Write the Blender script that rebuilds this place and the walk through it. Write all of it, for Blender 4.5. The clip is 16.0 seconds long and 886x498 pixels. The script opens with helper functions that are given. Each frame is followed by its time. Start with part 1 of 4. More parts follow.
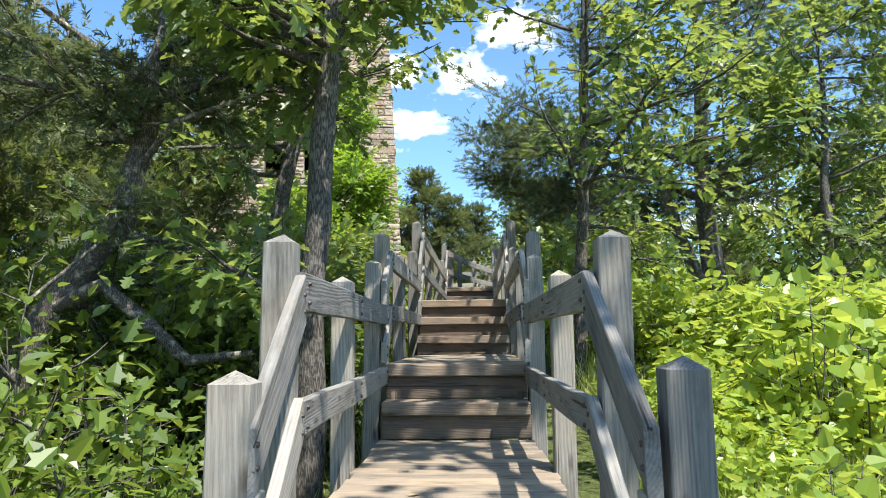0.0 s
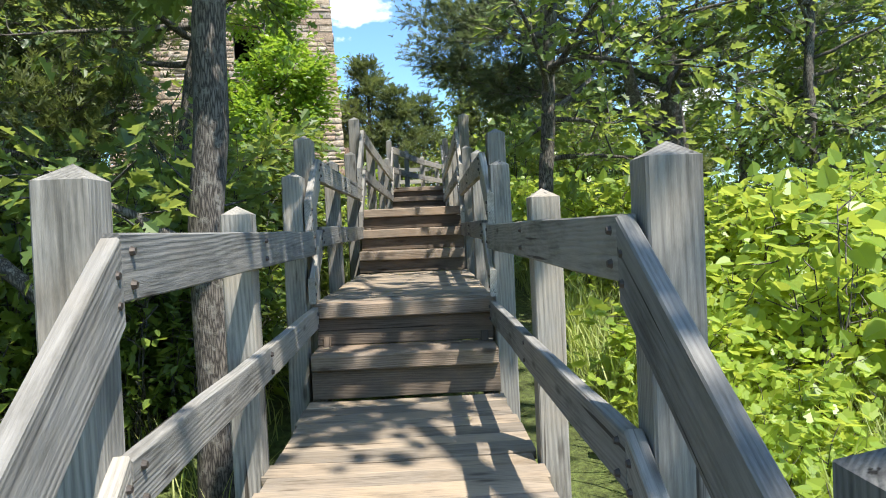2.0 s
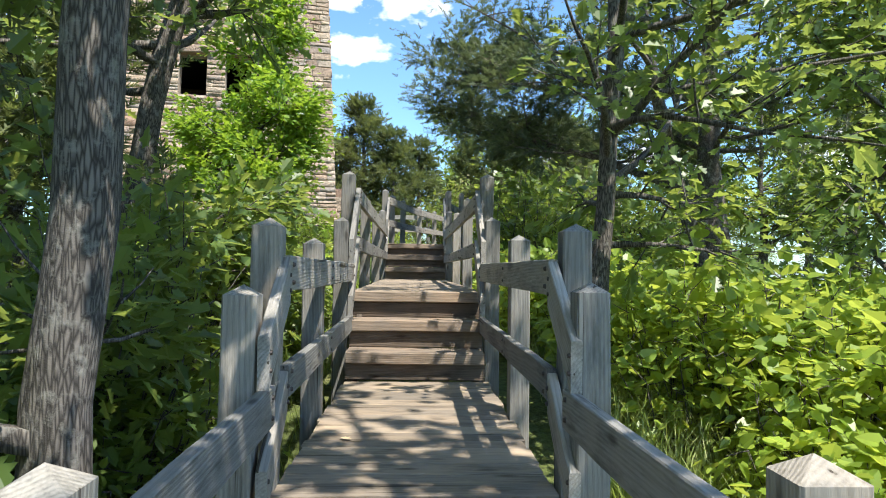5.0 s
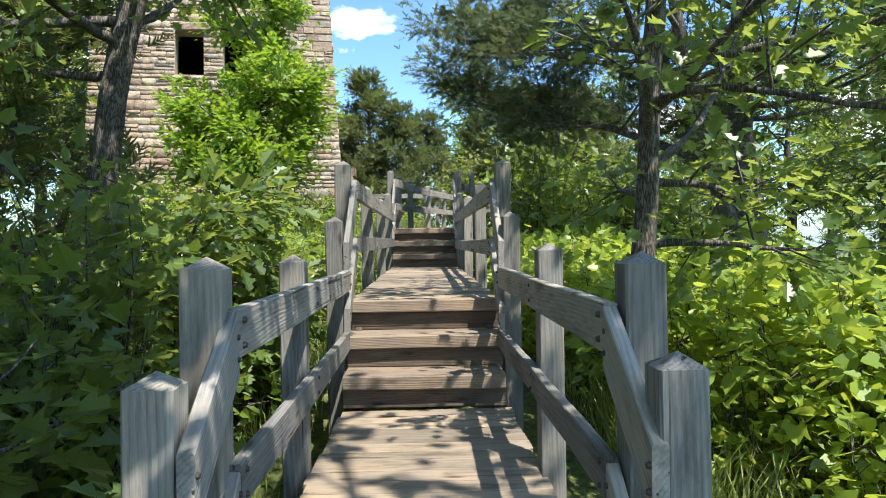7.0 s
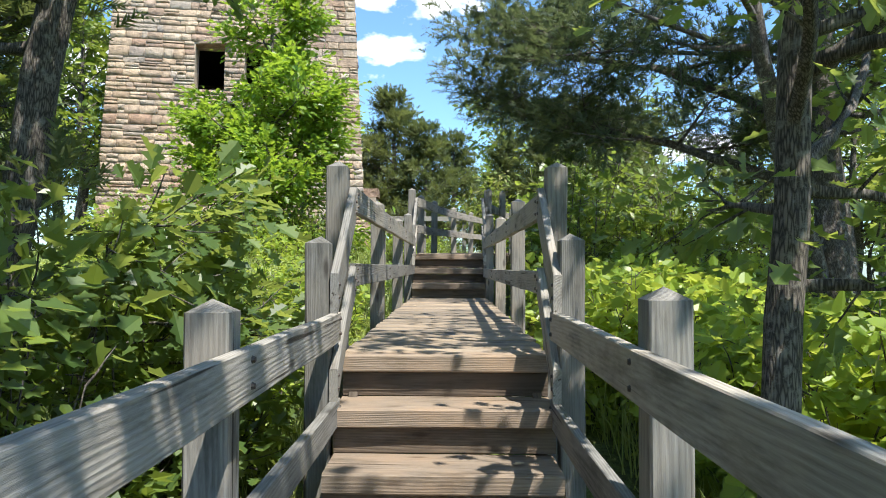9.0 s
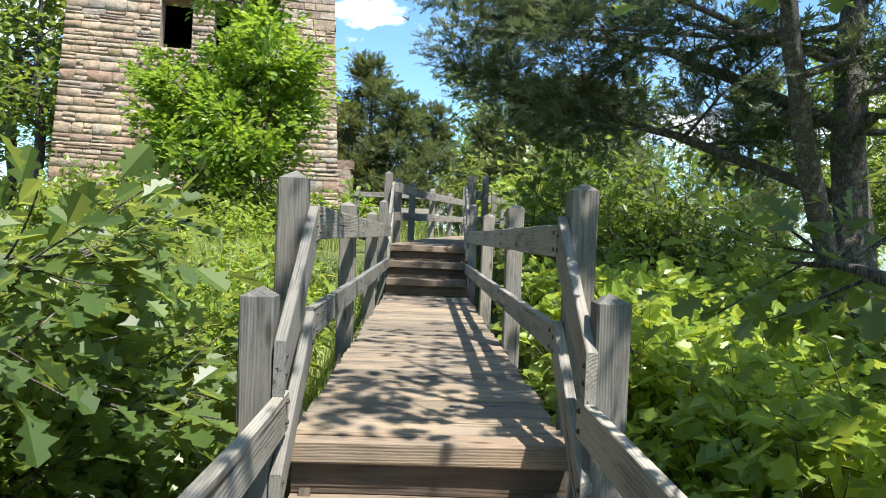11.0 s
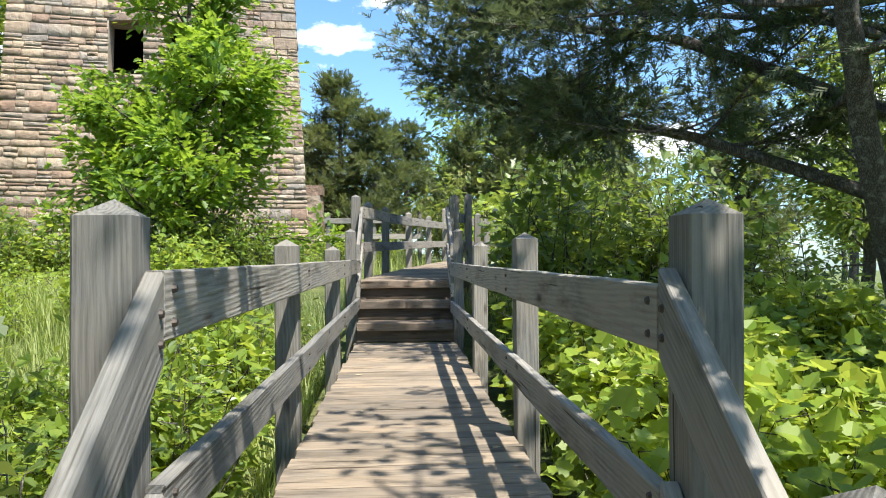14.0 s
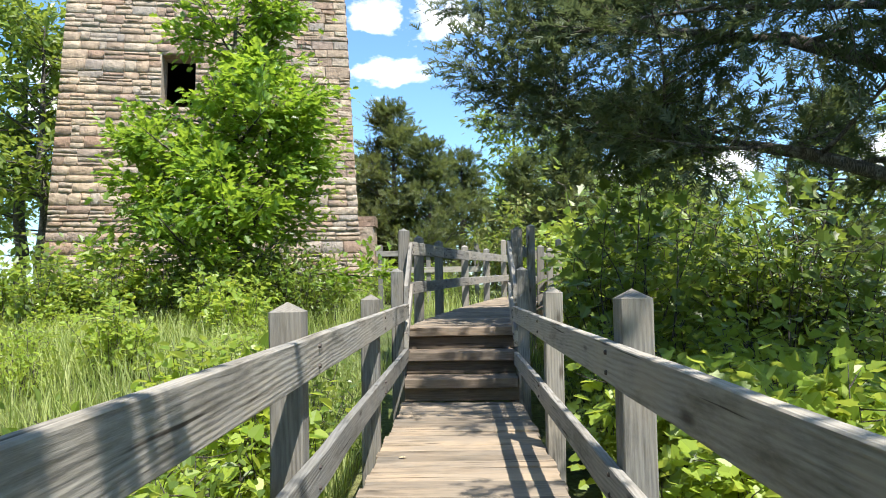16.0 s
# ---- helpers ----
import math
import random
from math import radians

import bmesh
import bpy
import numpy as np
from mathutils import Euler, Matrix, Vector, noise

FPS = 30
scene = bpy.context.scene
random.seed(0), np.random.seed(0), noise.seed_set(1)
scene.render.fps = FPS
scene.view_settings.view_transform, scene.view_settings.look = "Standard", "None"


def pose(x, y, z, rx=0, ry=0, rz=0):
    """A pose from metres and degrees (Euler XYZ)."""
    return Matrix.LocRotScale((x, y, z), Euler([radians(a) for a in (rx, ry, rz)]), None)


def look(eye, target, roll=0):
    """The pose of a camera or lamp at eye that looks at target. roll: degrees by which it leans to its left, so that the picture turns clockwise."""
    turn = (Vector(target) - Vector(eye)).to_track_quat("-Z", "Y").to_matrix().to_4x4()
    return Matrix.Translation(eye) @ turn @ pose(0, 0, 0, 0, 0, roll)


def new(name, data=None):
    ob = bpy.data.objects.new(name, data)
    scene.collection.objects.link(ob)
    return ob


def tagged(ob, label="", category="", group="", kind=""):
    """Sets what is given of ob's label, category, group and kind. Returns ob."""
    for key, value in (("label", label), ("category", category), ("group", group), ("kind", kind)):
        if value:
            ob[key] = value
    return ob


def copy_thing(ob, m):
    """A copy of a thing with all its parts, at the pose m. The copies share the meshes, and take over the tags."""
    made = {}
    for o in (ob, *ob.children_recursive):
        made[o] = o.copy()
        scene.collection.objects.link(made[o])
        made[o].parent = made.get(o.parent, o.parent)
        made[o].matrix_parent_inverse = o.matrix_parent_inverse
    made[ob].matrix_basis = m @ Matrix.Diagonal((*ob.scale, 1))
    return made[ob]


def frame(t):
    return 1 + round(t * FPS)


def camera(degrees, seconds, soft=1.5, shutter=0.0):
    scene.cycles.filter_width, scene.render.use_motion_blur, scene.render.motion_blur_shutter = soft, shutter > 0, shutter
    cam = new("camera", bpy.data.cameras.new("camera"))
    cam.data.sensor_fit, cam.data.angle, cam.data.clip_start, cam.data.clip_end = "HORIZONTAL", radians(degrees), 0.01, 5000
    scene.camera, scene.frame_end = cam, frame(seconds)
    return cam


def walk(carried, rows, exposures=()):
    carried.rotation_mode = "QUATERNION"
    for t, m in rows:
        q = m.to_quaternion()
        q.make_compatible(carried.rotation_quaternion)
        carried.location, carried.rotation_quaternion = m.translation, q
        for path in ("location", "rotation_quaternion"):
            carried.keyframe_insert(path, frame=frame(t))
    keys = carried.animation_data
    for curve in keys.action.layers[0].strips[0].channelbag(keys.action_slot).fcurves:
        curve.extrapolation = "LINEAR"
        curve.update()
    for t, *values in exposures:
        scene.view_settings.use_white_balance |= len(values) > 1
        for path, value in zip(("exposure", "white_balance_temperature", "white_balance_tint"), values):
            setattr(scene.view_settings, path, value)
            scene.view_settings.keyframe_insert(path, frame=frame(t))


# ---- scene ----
cam = camera(63.5, 16.0, soft=1.0)
METRES, EYE, TILT, LEAN, TURN = 9.2, 1.33, 7.0, 0.5, 2.4
ROWS = [
    (0.0, 0.0, 0.0, 0.0, 0.0, 0.0, 0.0),
    (0.5, -0.0051, 0.0341, 0.0156, -1.6, -2.34, 1.79),
    (1.0, -0.0005, 0.0592, 0.0143, -6.18, -7.11, 0.61),
    (1.5, 0.0068, 0.0873, 0.0135, -4.82, -8.8, 1.02),
    (2.0, 0.005, 0.1247, 0.0089, -4.21, -8.64, 1.44),
    (2.5, 0.0062, 0.1652, 0.0016, -3.1, -8.05, 1.42),
    (3.0, 0.0055, 0.2051, -0.0014, -1.0, -6.99, 0.75),
    (3.5, -0.0027, 0.2475, 0.0047, 0.79, -4.31, -0.37),
    (4.0, -0.0048, 0.2738, 0.0136, -2.87, -4.19, -1.39),
    (6.5, -0.0084, 0.379, 0.0465, -5.54, -7.59, -2.22),
    (7.0, 0.0014, 0.406, 0.0447, -4.22, -7.56, -0.27),
    (7.5, 0.0045, 0.4418, 0.0407, -4.18, -7.67, -0.64),
    (8.0, 0.0169, 0.4833, 0.0352, -3.68, -7.72, -1.3),
    (8.5, 0.0189, 0.5223, 0.0311, -1.4, -7.2, -1.19),
    (9.0, 0.0105, 0.5644, 0.0293, -2.07, -5.59, -1.11),
    (11.5, 0.0071, 0.6939, 0.0575, -4.09, -8.31, -3.59),
    (12.0, 0.0186, 0.7176, 0.0581, -3.36, -8.34, -2.97),
    (12.5, 0.0183, 0.7497, 0.0531, -2.71, -8.95, -1.83),
    (13.0, 0.0152, 0.7832, 0.0528, -6.53, -7.92, -1.54),
    (13.5, 0.0167, 0.8162, 0.0516, -7.9, -6.42, -0.81),
    (14.0, 0.0179, 0.8407, 0.046, -5.96, -6.27, -0.88),
    (14.5, 0.0181, 0.8678, 0.0427, -6.16, -4.88, -0.57),
    (15.0, 0.0297, 0.8962, 0.0406, -5.84, -5.8, 0.42),
    (15.5, 0.0328, 0.924, 0.0364, -2.85, -5.95, 0.21),
    (16.0, 0.0262, 0.9629, 0.0465, -1.48, -4.02, 0.12),
]
walk(cam, [(t, pose(0, 0, EYE, TILT, LEAN, TURN) @ pose(METRES * x, METRES * y, METRES * z, 90 + pitch, roll, yaw)) for t, x, y, z, yaw, pitch, roll in ROWS],
     exposures=[(0.0, 0.95, 6480, 10), (16.0, 0.96, 6480, 10)])

# ---------------------------------------------------------------- world, sun
SUN_TO = Vector((0.26, -0.38, 0.88)).normalized()
world = bpy.data.worlds.new("sky")
scene.world = world
world.use_nodes = True
wn, wl = world.node_tree.nodes, world.node_tree.links
wn.clear()
w_out = wn.new("ShaderNodeOutputWorld")
w_bg = wn.new("ShaderNodeBackground")
w_sky = wn.new("ShaderNodeTexSky")
w_sky.sky_type = "NISHITA"
w_sky.sun_disc = False
w_sky.sun_elevation = math.asin(SUN_TO.z)
w_sky.sun_rotation = math.atan2(SUN_TO.x, SUN_TO.y)
w_sky.air_density, w_sky.dust_density, w_sky.ozone_density = 1.0, 0.6, 2.0
w_bg.inputs["Strength"].default_value = 0.14
# cumulus clouds by direction: azimuth and elevation in degrees, reach
CLOUDS = [(-4.9, 16.7, 0.070), (-0.6, 20.4, 0.085), (-6.2, 20.8, 0.062), (4.5, 24.0, 0.08), (12.0, 8.0, 0.08), (20.0, 8.5, 0.10), (33.0, 9.0, 0.12),
          (-28.0, 14.0, 0.13), (-45.0, 22.0, 0.16), (55.0, 25.0, 0.18), (-75.0, 15.0, 0.2), (95.0, 30.0, 0.22), (140.0, 25.0, 0.25), (-130.0, 30.0, 0.25), (180.0, 20.0, 0.22)]
w_tc = wn.new("ShaderNodeTexCoord")
w_flat = wn.new("ShaderNodeVectorMath")
w_flat.operation = "MULTIPLY"
w_flat.inputs[1].default_value = (1.0, 1.0, 1.7)
wl.new(w_tc.outputs["Generated"], w_flat.inputs[0])
w_no = wn.new("ShaderNodeTexNoise")
w_no.inputs["Scale"].default_value = 17.0
w_no.inputs["Detail"].default_value = 8.0
w_no.inputs["Roughness"].default_value = 0.58
wl.new(w_flat.outputs[0], w_no.inputs["Vector"])
near_cloud = None
for az, el, reach in CLOUDS:
    way = Vector((math.sin(radians(az)) * math.cos(radians(el)), math.cos(radians(az)) * math.cos(radians(el)), math.sin(radians(el)) * 1.7))
    dist = wn.new("ShaderNodeVectorMath")
    dist.operation = "DISTANCE"
    dist.inputs[1].default_value = way
    wl.new(w_flat.outputs[0], dist.inputs[0])
    fall = wn.new("ShaderNodeMapRange")
    fall.inputs["From Min"].default_value, fall.inputs["From Max"].default_value = 0.0, reach
    fall.inputs["To Min"].default_value, fall.inputs["To Max"].default_value = 1.0, 0.0
    wl.new(dist.outputs["Value"], fall.inputs["Value"])
    if near_cloud is None:
        near_cloud = fall.outputs["Result"]
    else:
        most = wn.new("ShaderNodeMath")
        most.operation = "MAXIMUM"
        wl.new(near_cloud, most.inputs[0])
        wl.new(fall.outputs["Result"], most.inputs[1])
        near_cloud = most.outputs[0]
w_sum = wn.new("ShaderNodeMath")
w_sum.operation = "MULTIPLY_ADD"
w_sum.inputs[1].default_value = 0.45
wl.new(near_cloud, w_sum.inputs[0])
wl.new(w_no.outputs["Fac"], w_sum.inputs[2])
w_ramp = wn.new("ShaderNodeValToRGB")
w_ramp.color_ramp.elements[0].position = 0.66
w_ramp.color_ramp.elements[1].position = 0.80
wl.new(w_sum.outputs[0], w_ramp.inputs["Fac"])
w_mix = wn.new("ShaderNodeMix")
w_mix.data_type = "RGBA"
w_mix.inputs[7].default_value = (6.4, 6.6, 7.0, 1)
w_tint = wn.new("ShaderNodeMix")
w_tint.data_type, w_tint.blend_type = "RGBA", "MULTIPLY"
w_tint.inputs[0].default_value = 1.0
w_tint.inputs[7].default_value = (0.72, 0.94, 1.10, 1)
wl.new(w_sky.outputs["Color"], w_tint.inputs[6])
wl.new(w_tint.outputs[2], w_mix.inputs[6])
wl.new(w_ramp.outputs["Color"], w_mix.inputs[0])
wl.new(w_mix.outputs[2], w_bg.inputs["Color"])
wl.new(w_bg.outputs["Background"], w_out.inputs["Surface"])

sun_data = bpy.data.lights.new("sun", "SUN")
sun_data.energy, sun_data.angle, sun_data.color = 5.0, radians(0.53), (1.0, 0.95, 0.86)
sun = new("sun", sun_data)
sun.matrix_world = look(SUN_TO * 60, (0, 0, 0))

# ---------------------------------------------------------------- materials


def nodes_of(name):
    m = bpy.data.materials.new(name)
    m.use_nodes = True
    nt = m.node_tree
    return m, nt.nodes, nt.links, nt.nodes["Principled BSDF"]


def ramp(n, stops):
    r = n.new("ShaderNodeValToRGB")
    e = r.color_ramp.elements
    while len(e) < len(stops):
        e.new(0.5)
    for k, (p, c) in enumerate(stops):
        e[k].position, e[k].color = p, (*c, 1)
    return r


def noise_node(n, l, vec, scale, detail=4.0, rough=0.55):
    t = n.new("ShaderNodeTexNoise")
    t.inputs["Scale"].default_value = scale
    t.inputs["Detail"].default_value = detail
    t.inputs["Roughness"].default_value = rough
    l.new(vec, t.inputs["Vector"])
    return t


def mixed(n, l, fac, a, b, mode="MIX"):
    x = n.new("ShaderNodeMix")
    x.data_type, x.blend_type = "RGBA", mode
    for value, socket in ((fac, x.inputs[0]), (a, x.inputs[6]), (b, x.inputs[7])):
        if hasattr(value, "links"):
            l.new(value, socket)
        elif isinstance(value, tuple):
            socket.default_value = (*value, 1)
        else:
            socket.default_value = value
    return x.outputs[2]


def bumped(n, l, height, strength, distance, bsdf):
    b = n.new("ShaderNodeBump")
    b.inputs["Strength"].default_value = strength
    b.inputs["Distance"].default_value = distance
    l.new(height, b.inputs["Height"])
    l.new(b.outputs["Normal"], bsdf.inputs["Normal"])


def wood_material(name, dark, mid, light, warm, rough=0.85):
    """Weathered sawn timber; the grain runs along each piece's own x axis."""
    m, n, l, bsdf = nodes_of(name)
    tc = n.new("ShaderNodeTexCoord")
    info = n.new("ShaderNodeObjectInfo")
    shift = n.new("ShaderNodeVectorMath")
    shift.operation = "MULTIPLY_ADD"
    shift.inputs[1].default_value = (37.0, 11.0, 23.0)
    l.new(info.outputs["Random"], shift.inputs[0])
    l.new(tc.outputs["Object"], shift.inputs[2])
    # growth rings round a heart that lies a little off each piece
    heart = n.new("ShaderNodeVectorMath")
    heart.operation = "MULTIPLY_ADD"
    heart.inputs[1].default_value = (9.0, 0.16, -0.22)
    l.new(info.outputs["Random"], heart.inputs[0])
    l.new(tc.outputs["Object"], heart.inputs[2])
    mp = n.new("ShaderNodeMapping")
    mp.inputs["Location"].default_value = (0.0, -0.06, 0.12)
    mp.inputs["Rotation"].default_value = (0.0, radians(3.0), radians(2.2))
    mp.inputs["Scale"].default_value = (0.30, 1.0, 1.0)
    l.new(heart.outputs[0], mp.inputs["Vector"])
    wave = n.new("ShaderNodeTexWave")
    wave.wave_type, wave.rings_direction = "RINGS", "X"
    wave.inputs["Scale"].default_value = 31.0
    wave.inputs["Distortion"].default_value = 8.0
    wave.inputs["Detail"].default_value = 3.0
    wave.inputs["Detail Scale"].default_value = 0.16
    l.new(mp.outputs["Vector"], wave.inputs["Vector"])
    mp2 = n.new("ShaderNodeMapping")
    mp2.inputs["Scale"].default_value = (3.0, 60.0, 60.0)
    l.new(shift.outputs[0], mp2.inputs["Vector"])
    fine = noise_node(n, l, mp2.outputs["Vector"], 1.6, 5.0, 0.65)
    mp4 = n.new("ShaderNodeMapping")
    mp4.inputs["Scale"].default_value = (0.9, 34.0, 34.0)
    l.new(shift.outputs[0], mp4.inputs["Vector"])
    crack = noise_node(n, l, mp4.outputs["Vector"], 1.0, 3.0, 0.5)
    blotch = noise_node(n, l, shift.outputs[0], 3.2, 4.0)
    r1 = ramp(n, [(0.0, tuple(0.8 * p + 0.2 * q for p, q in zip(dark, mid))), (0.16, tuple(0.35 * p + 0.65 * q for p, q in zip(dark, mid))), (0.42, mid), (1.0, tuple(0.5 * (p + q) for p, q in zip(light, mid)))])
    l.new(wave.outputs["Fac"], r1.inputs["Fac"])
    r2 = ramp(n, [(0.25, dark), (0.46, mid), (0.78, light)])
    l.new(fine.outputs["Fac"], r2.inputs["Fac"])
    c = mixed(n, l, 0.66, r1.outputs["Color"], r2.outputs["Color"])
    rb = ramp(n, [(0.42, (0, 0, 0)), (0.66, (1, 1, 1))])
    l.new(blotch.outputs["Fac"], rb.inputs["Fac"])
    c = mixed(n, l, rb.outputs["Color"], c, mixed(n, l, 0.55, c, warm))
    tone = ramp(n, [(0.0, (0.60, 0.61, 0.62)), (0.5, (0.88, 0.87, 0.86)), (1.0, (1.14, 1.10, 1.04))])
    l.new(info.outputs["Random"], tone.inputs["Fac"])
    c = mixed(n, l, 1.0, c, tone.outputs["Color"], "MULTIPLY")
    # dark knots and checks
    kn = n.new("ShaderNodeTexVoronoi")
    kn.inputs["Scale"].default_value = 1.0
    mp3 = n.new("ShaderNodeMapping")
    mp3.inputs["Scale"].default_value = (2.6, 9.0, 9.0)
    l.new(shift.outputs[0], mp3.inputs["Vector"])
    l.new(mp3.outputs["Vector"], kn.inputs["Vector"])
    rk = ramp(n, [(0.06, (0.25, 0.22, 0.2)), (0.17, (1, 1, 1))])
    l.new(kn.outputs["Distance"], rk.inputs["Fac"])
    c = mixed(n, l, 0.8, c, rk.outputs["Color"], "MULTIPLY")
    rc = ramp(n, [(0.655, (1, 1, 1)), (0.70, (0.22, 0.20, 0.18))])
    l.new(crack.outputs["Fac"], rc.inputs["Fac"])
    c = mixed(n, l, 1.0, c, rc.outputs["Color"], "MULTIPLY")
    # grey-black weather stains that run with the grain
    mp5 = n.new("ShaderNodeMapping")
    mp5.inputs["Scale"].default_value = (2.2, 9.0, 9.0)
    l.new(shift.outputs[0], mp5.inputs["Vector"])
    stain = noise_node(n, l, mp5.outputs["Vector"], 1.0, 6.0, 0.68)
    rs = ramp(n, [(0.50, (1, 1, 1)), (0.70, (0.42, 0.42, 0.41))])
    l.new(stain.outputs["Fac"], rs.inputs["Fac"])
    c = mixed(n, l, 0.9, c, rs.outputs["Color"], "MULTIPLY")
    l.new(c, bsdf.inputs["Base Color"])
    bsdf.inputs["Roughness"].default_value = rough
    bsdf.inputs["Specular IOR Level"].default_value = 0.25
    h = mixed(n, l, 0.78, wave.outputs["Fac"], fine.outputs["Fac"])
    bumped(n, l, h, 0.55, 0.006, bsdf)
    return m


WOOD_RAIL = wood_material("weathered_rail_wood", (0.14, 0.136, 0.125), (0.30, 0.29, 0.268), (0.455, 0.44, 0.41), (0.39, 0.35, 0.295))
WOOD_POST = wood_material("weathered_post_wood", (0.095, 0.094, 0.088), (0.245, 0.238, 0.22), (0.41, 0.395, 0.36), (0.35, 0.305, 0.245))
WOOD_DECK = wood_material("worn_deck_wood", (0.12, 0.10, 0.08), (0.27, 0.225, 0.175), (0.41, 0.35, 0.28), (0.42, 0.32, 0.22))
# dark stained timber, with the shade on risers and underframe put into its colour
WOOD_STEP = wood_material("shaded_step_timber", (0.045, 0.037, 0.03), (0.115, 0.092, 0.073), (0.20, 0.165, 0.13), (0.20, 0.14, 0.095))

# same hue as the risers, lightened for sun on the tread tops
WOOD_TREAD = wood_material("sunlit_tread_timber", (0.085, 0.07, 0.056), (0.215, 0.175, 0.138), (0.37, 0.305, 0.24), (0.35, 0.25, 0.17))


def plain(name, colour, rough=0.6, metal=0.0, scale=30.0, spread=0.25):
    m, n, l, bsdf = nodes_of(name)
    tc = n.new("ShaderNodeTexCoord")
    t = noise_node(n, l, tc.outputs["Object"], scale)
    lo = tuple(v * (1 - spread) for v in colour)
    hi = tuple(v * (1 + spread) for v in colour)
    r = ramp(n, [(0.35, lo), (0.65, hi)])
    l.new(t.outputs["Fac"], r.inputs["Fac"])
    l.new(r.outputs["Color"], bsdf.inputs["Base Color"])
    bsdf.inputs["Roughness"].default_value = rough
    bsdf.inputs["Metallic"].default_value = metal
    return m


BOLT = plain("rusty_bolt", (0.10, 0.085, 0.075), 0.6, 0.7)
# near-black that paints shade onto the slabs behind the tower openings
ROOM_SHADE = plain("interior_shade", (0.03, 0.027, 0.025), 0.95)


def leaf_material(name, dark, light, through_colour, amount=0.35, rough=0.40):
    """Leaf blades: varied greens, gloss on top, light passing through."""
    m, n, l, bsdf = nodes_of(name)
    geo = n.new("ShaderNodeNewGeometry")
    tc = n.new("ShaderNodeTexCoord")
    big = noise_node(n, l, tc.outputs["Object"], 1.3, 2.0)
    r = ramp(n, [(0.0, dark), (1.0, light)])
    l.new(geo.outputs["Random Per Island"], r.inputs["Fac"])
    rb = ramp(n, [(0.3, (0.75, 0.78, 0.8)), (0.7, (1.2, 1.15, 1.0))])
    l.new(big.outputs["Fac"], rb.inputs["Fac"])
    c = mixed(n, l, 1.0, r.outputs["Color"], rb.outputs["Color"], "MULTIPLY")
    l.new(c, bsdf.inputs["Base Color"])
    bsdf.inputs["Roughness"].default_value = rough
    bsdf.inputs["Specular IOR Level"].default_value = 0.55
    tr = n.new("ShaderNodeBsdfTranslucent")
    l.new(mixed(n, l, 1.0, rb.outputs["Color"], through_colour, "MULTIPLY"), tr.inputs["Color"])
    mx = n.new("ShaderNodeMixShader")
    mx.inputs[0].default_value = amount
    l.new(bsdf.outputs[0], mx.inputs[1])
    l.new(tr.outputs[0], mx.inputs[2])
    l.new(mx.outputs[0], n["Material Output"].inputs["Surface"])
    return m


LEAF_OAK = leaf_material("oak_leaf", (0.050, 0.100, 0.028), (0.130, 0.200, 0.055), (0.44, 0.53, 0.11), 0.42)
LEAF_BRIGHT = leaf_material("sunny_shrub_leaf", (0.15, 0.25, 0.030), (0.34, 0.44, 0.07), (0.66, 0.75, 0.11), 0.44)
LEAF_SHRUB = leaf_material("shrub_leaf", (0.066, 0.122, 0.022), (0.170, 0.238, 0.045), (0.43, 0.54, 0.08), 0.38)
LEAF_CEDAR = leaf_material("cedar_needles", (0.058, 0.086, 0.048), (0.140, 0.168, 0.085), (0.24, 0.30, 0.12), 0.31, 0.65)
LEAF_JUNIPER = leaf_material("hill_juniper_needles", (0.062, 0.092, 0.040), (0.165, 0.190, 0.072), (0.28, 0.34, 0.10), 0.34, 0.65)
LEAF_YOUNG = leaf_material("young_oak_leaf", (0.075, 0.155, 0.020), (0.20, 0.31, 0.040), (0.46, 0.64, 0.06), 0.42)
LEAF_SUMAC = leaf_material("sumac_leaf", (0.075, 0.16, 0.035), (0.26, 0.22, 0.075), (0.40, 0.50, 0.08), 0.38)
GRASS = leaf_material("grass_blade", (0.20, 0.28, 0.06), (0.42, 0.46, 0.19), (0.48, 0.58, 0.12), 0.40, 0.6)


def bark_material(name, dark, light, lichen):
    m, n, l, bsdf = nodes_of(name)
    tc = n.new("ShaderNodeTexCoord")
    mp = n.new("ShaderNodeMapping")
    mp.inputs["Scale"].default_value = (17.0, 17.0, 2.6)
    l.new(tc.outputs["Object"], mp.inputs["Vector"])
    v = n.new("ShaderNodeTexVoronoi")
    v.feature = "DISTANCE_TO_EDGE"
    l.new(mp.outputs["Vector"], v.inputs["Vector"])
    t = noise_node(n, l, tc.outputs["Object"], 14.0, 6.0, 0.7)
    r = ramp(n, [(0.02, dark), (0.30, light)])
    l.new(v.outputs["Distance"], r.inputs["Fac"])
    rl = ramp(n, [(0.52, (0, 0, 0)), (0.66, (1, 1, 1))])
    l.new(t.outputs["Fac"], rl.inputs["Fac"])
    c = mixed(n, l, rl.outputs["Color"], r.outputs["Color"], lichen)
    l.new(c, bsdf.inputs["Base Color"])
    bsdf.inputs["Roughness"].default_value = 0.95
    h = mixed(n, l, 0.4, r.outputs["Color"], t.outputs["Fac"])
    bumped(n, l, h, 1.0, 0.02, bsdf)
    return m


BARK = bark_material("oak_bark", (0.030, 0.026, 0.022), (0.165, 0.145, 0.125), (0.20, 0.19, 0.165))
BARK_CEDAR = bark_material("cedar_bark", (0.06, 0.05, 0.042), (0.20, 0.17, 0.145), (0.30, 0.28, 0.25))
BARK_LICHEN = bark_material("lichened_bark", (0.05, 0.042, 0.036), (0.20, 0.17, 0.14), (0.50, 0.45, 0.36))


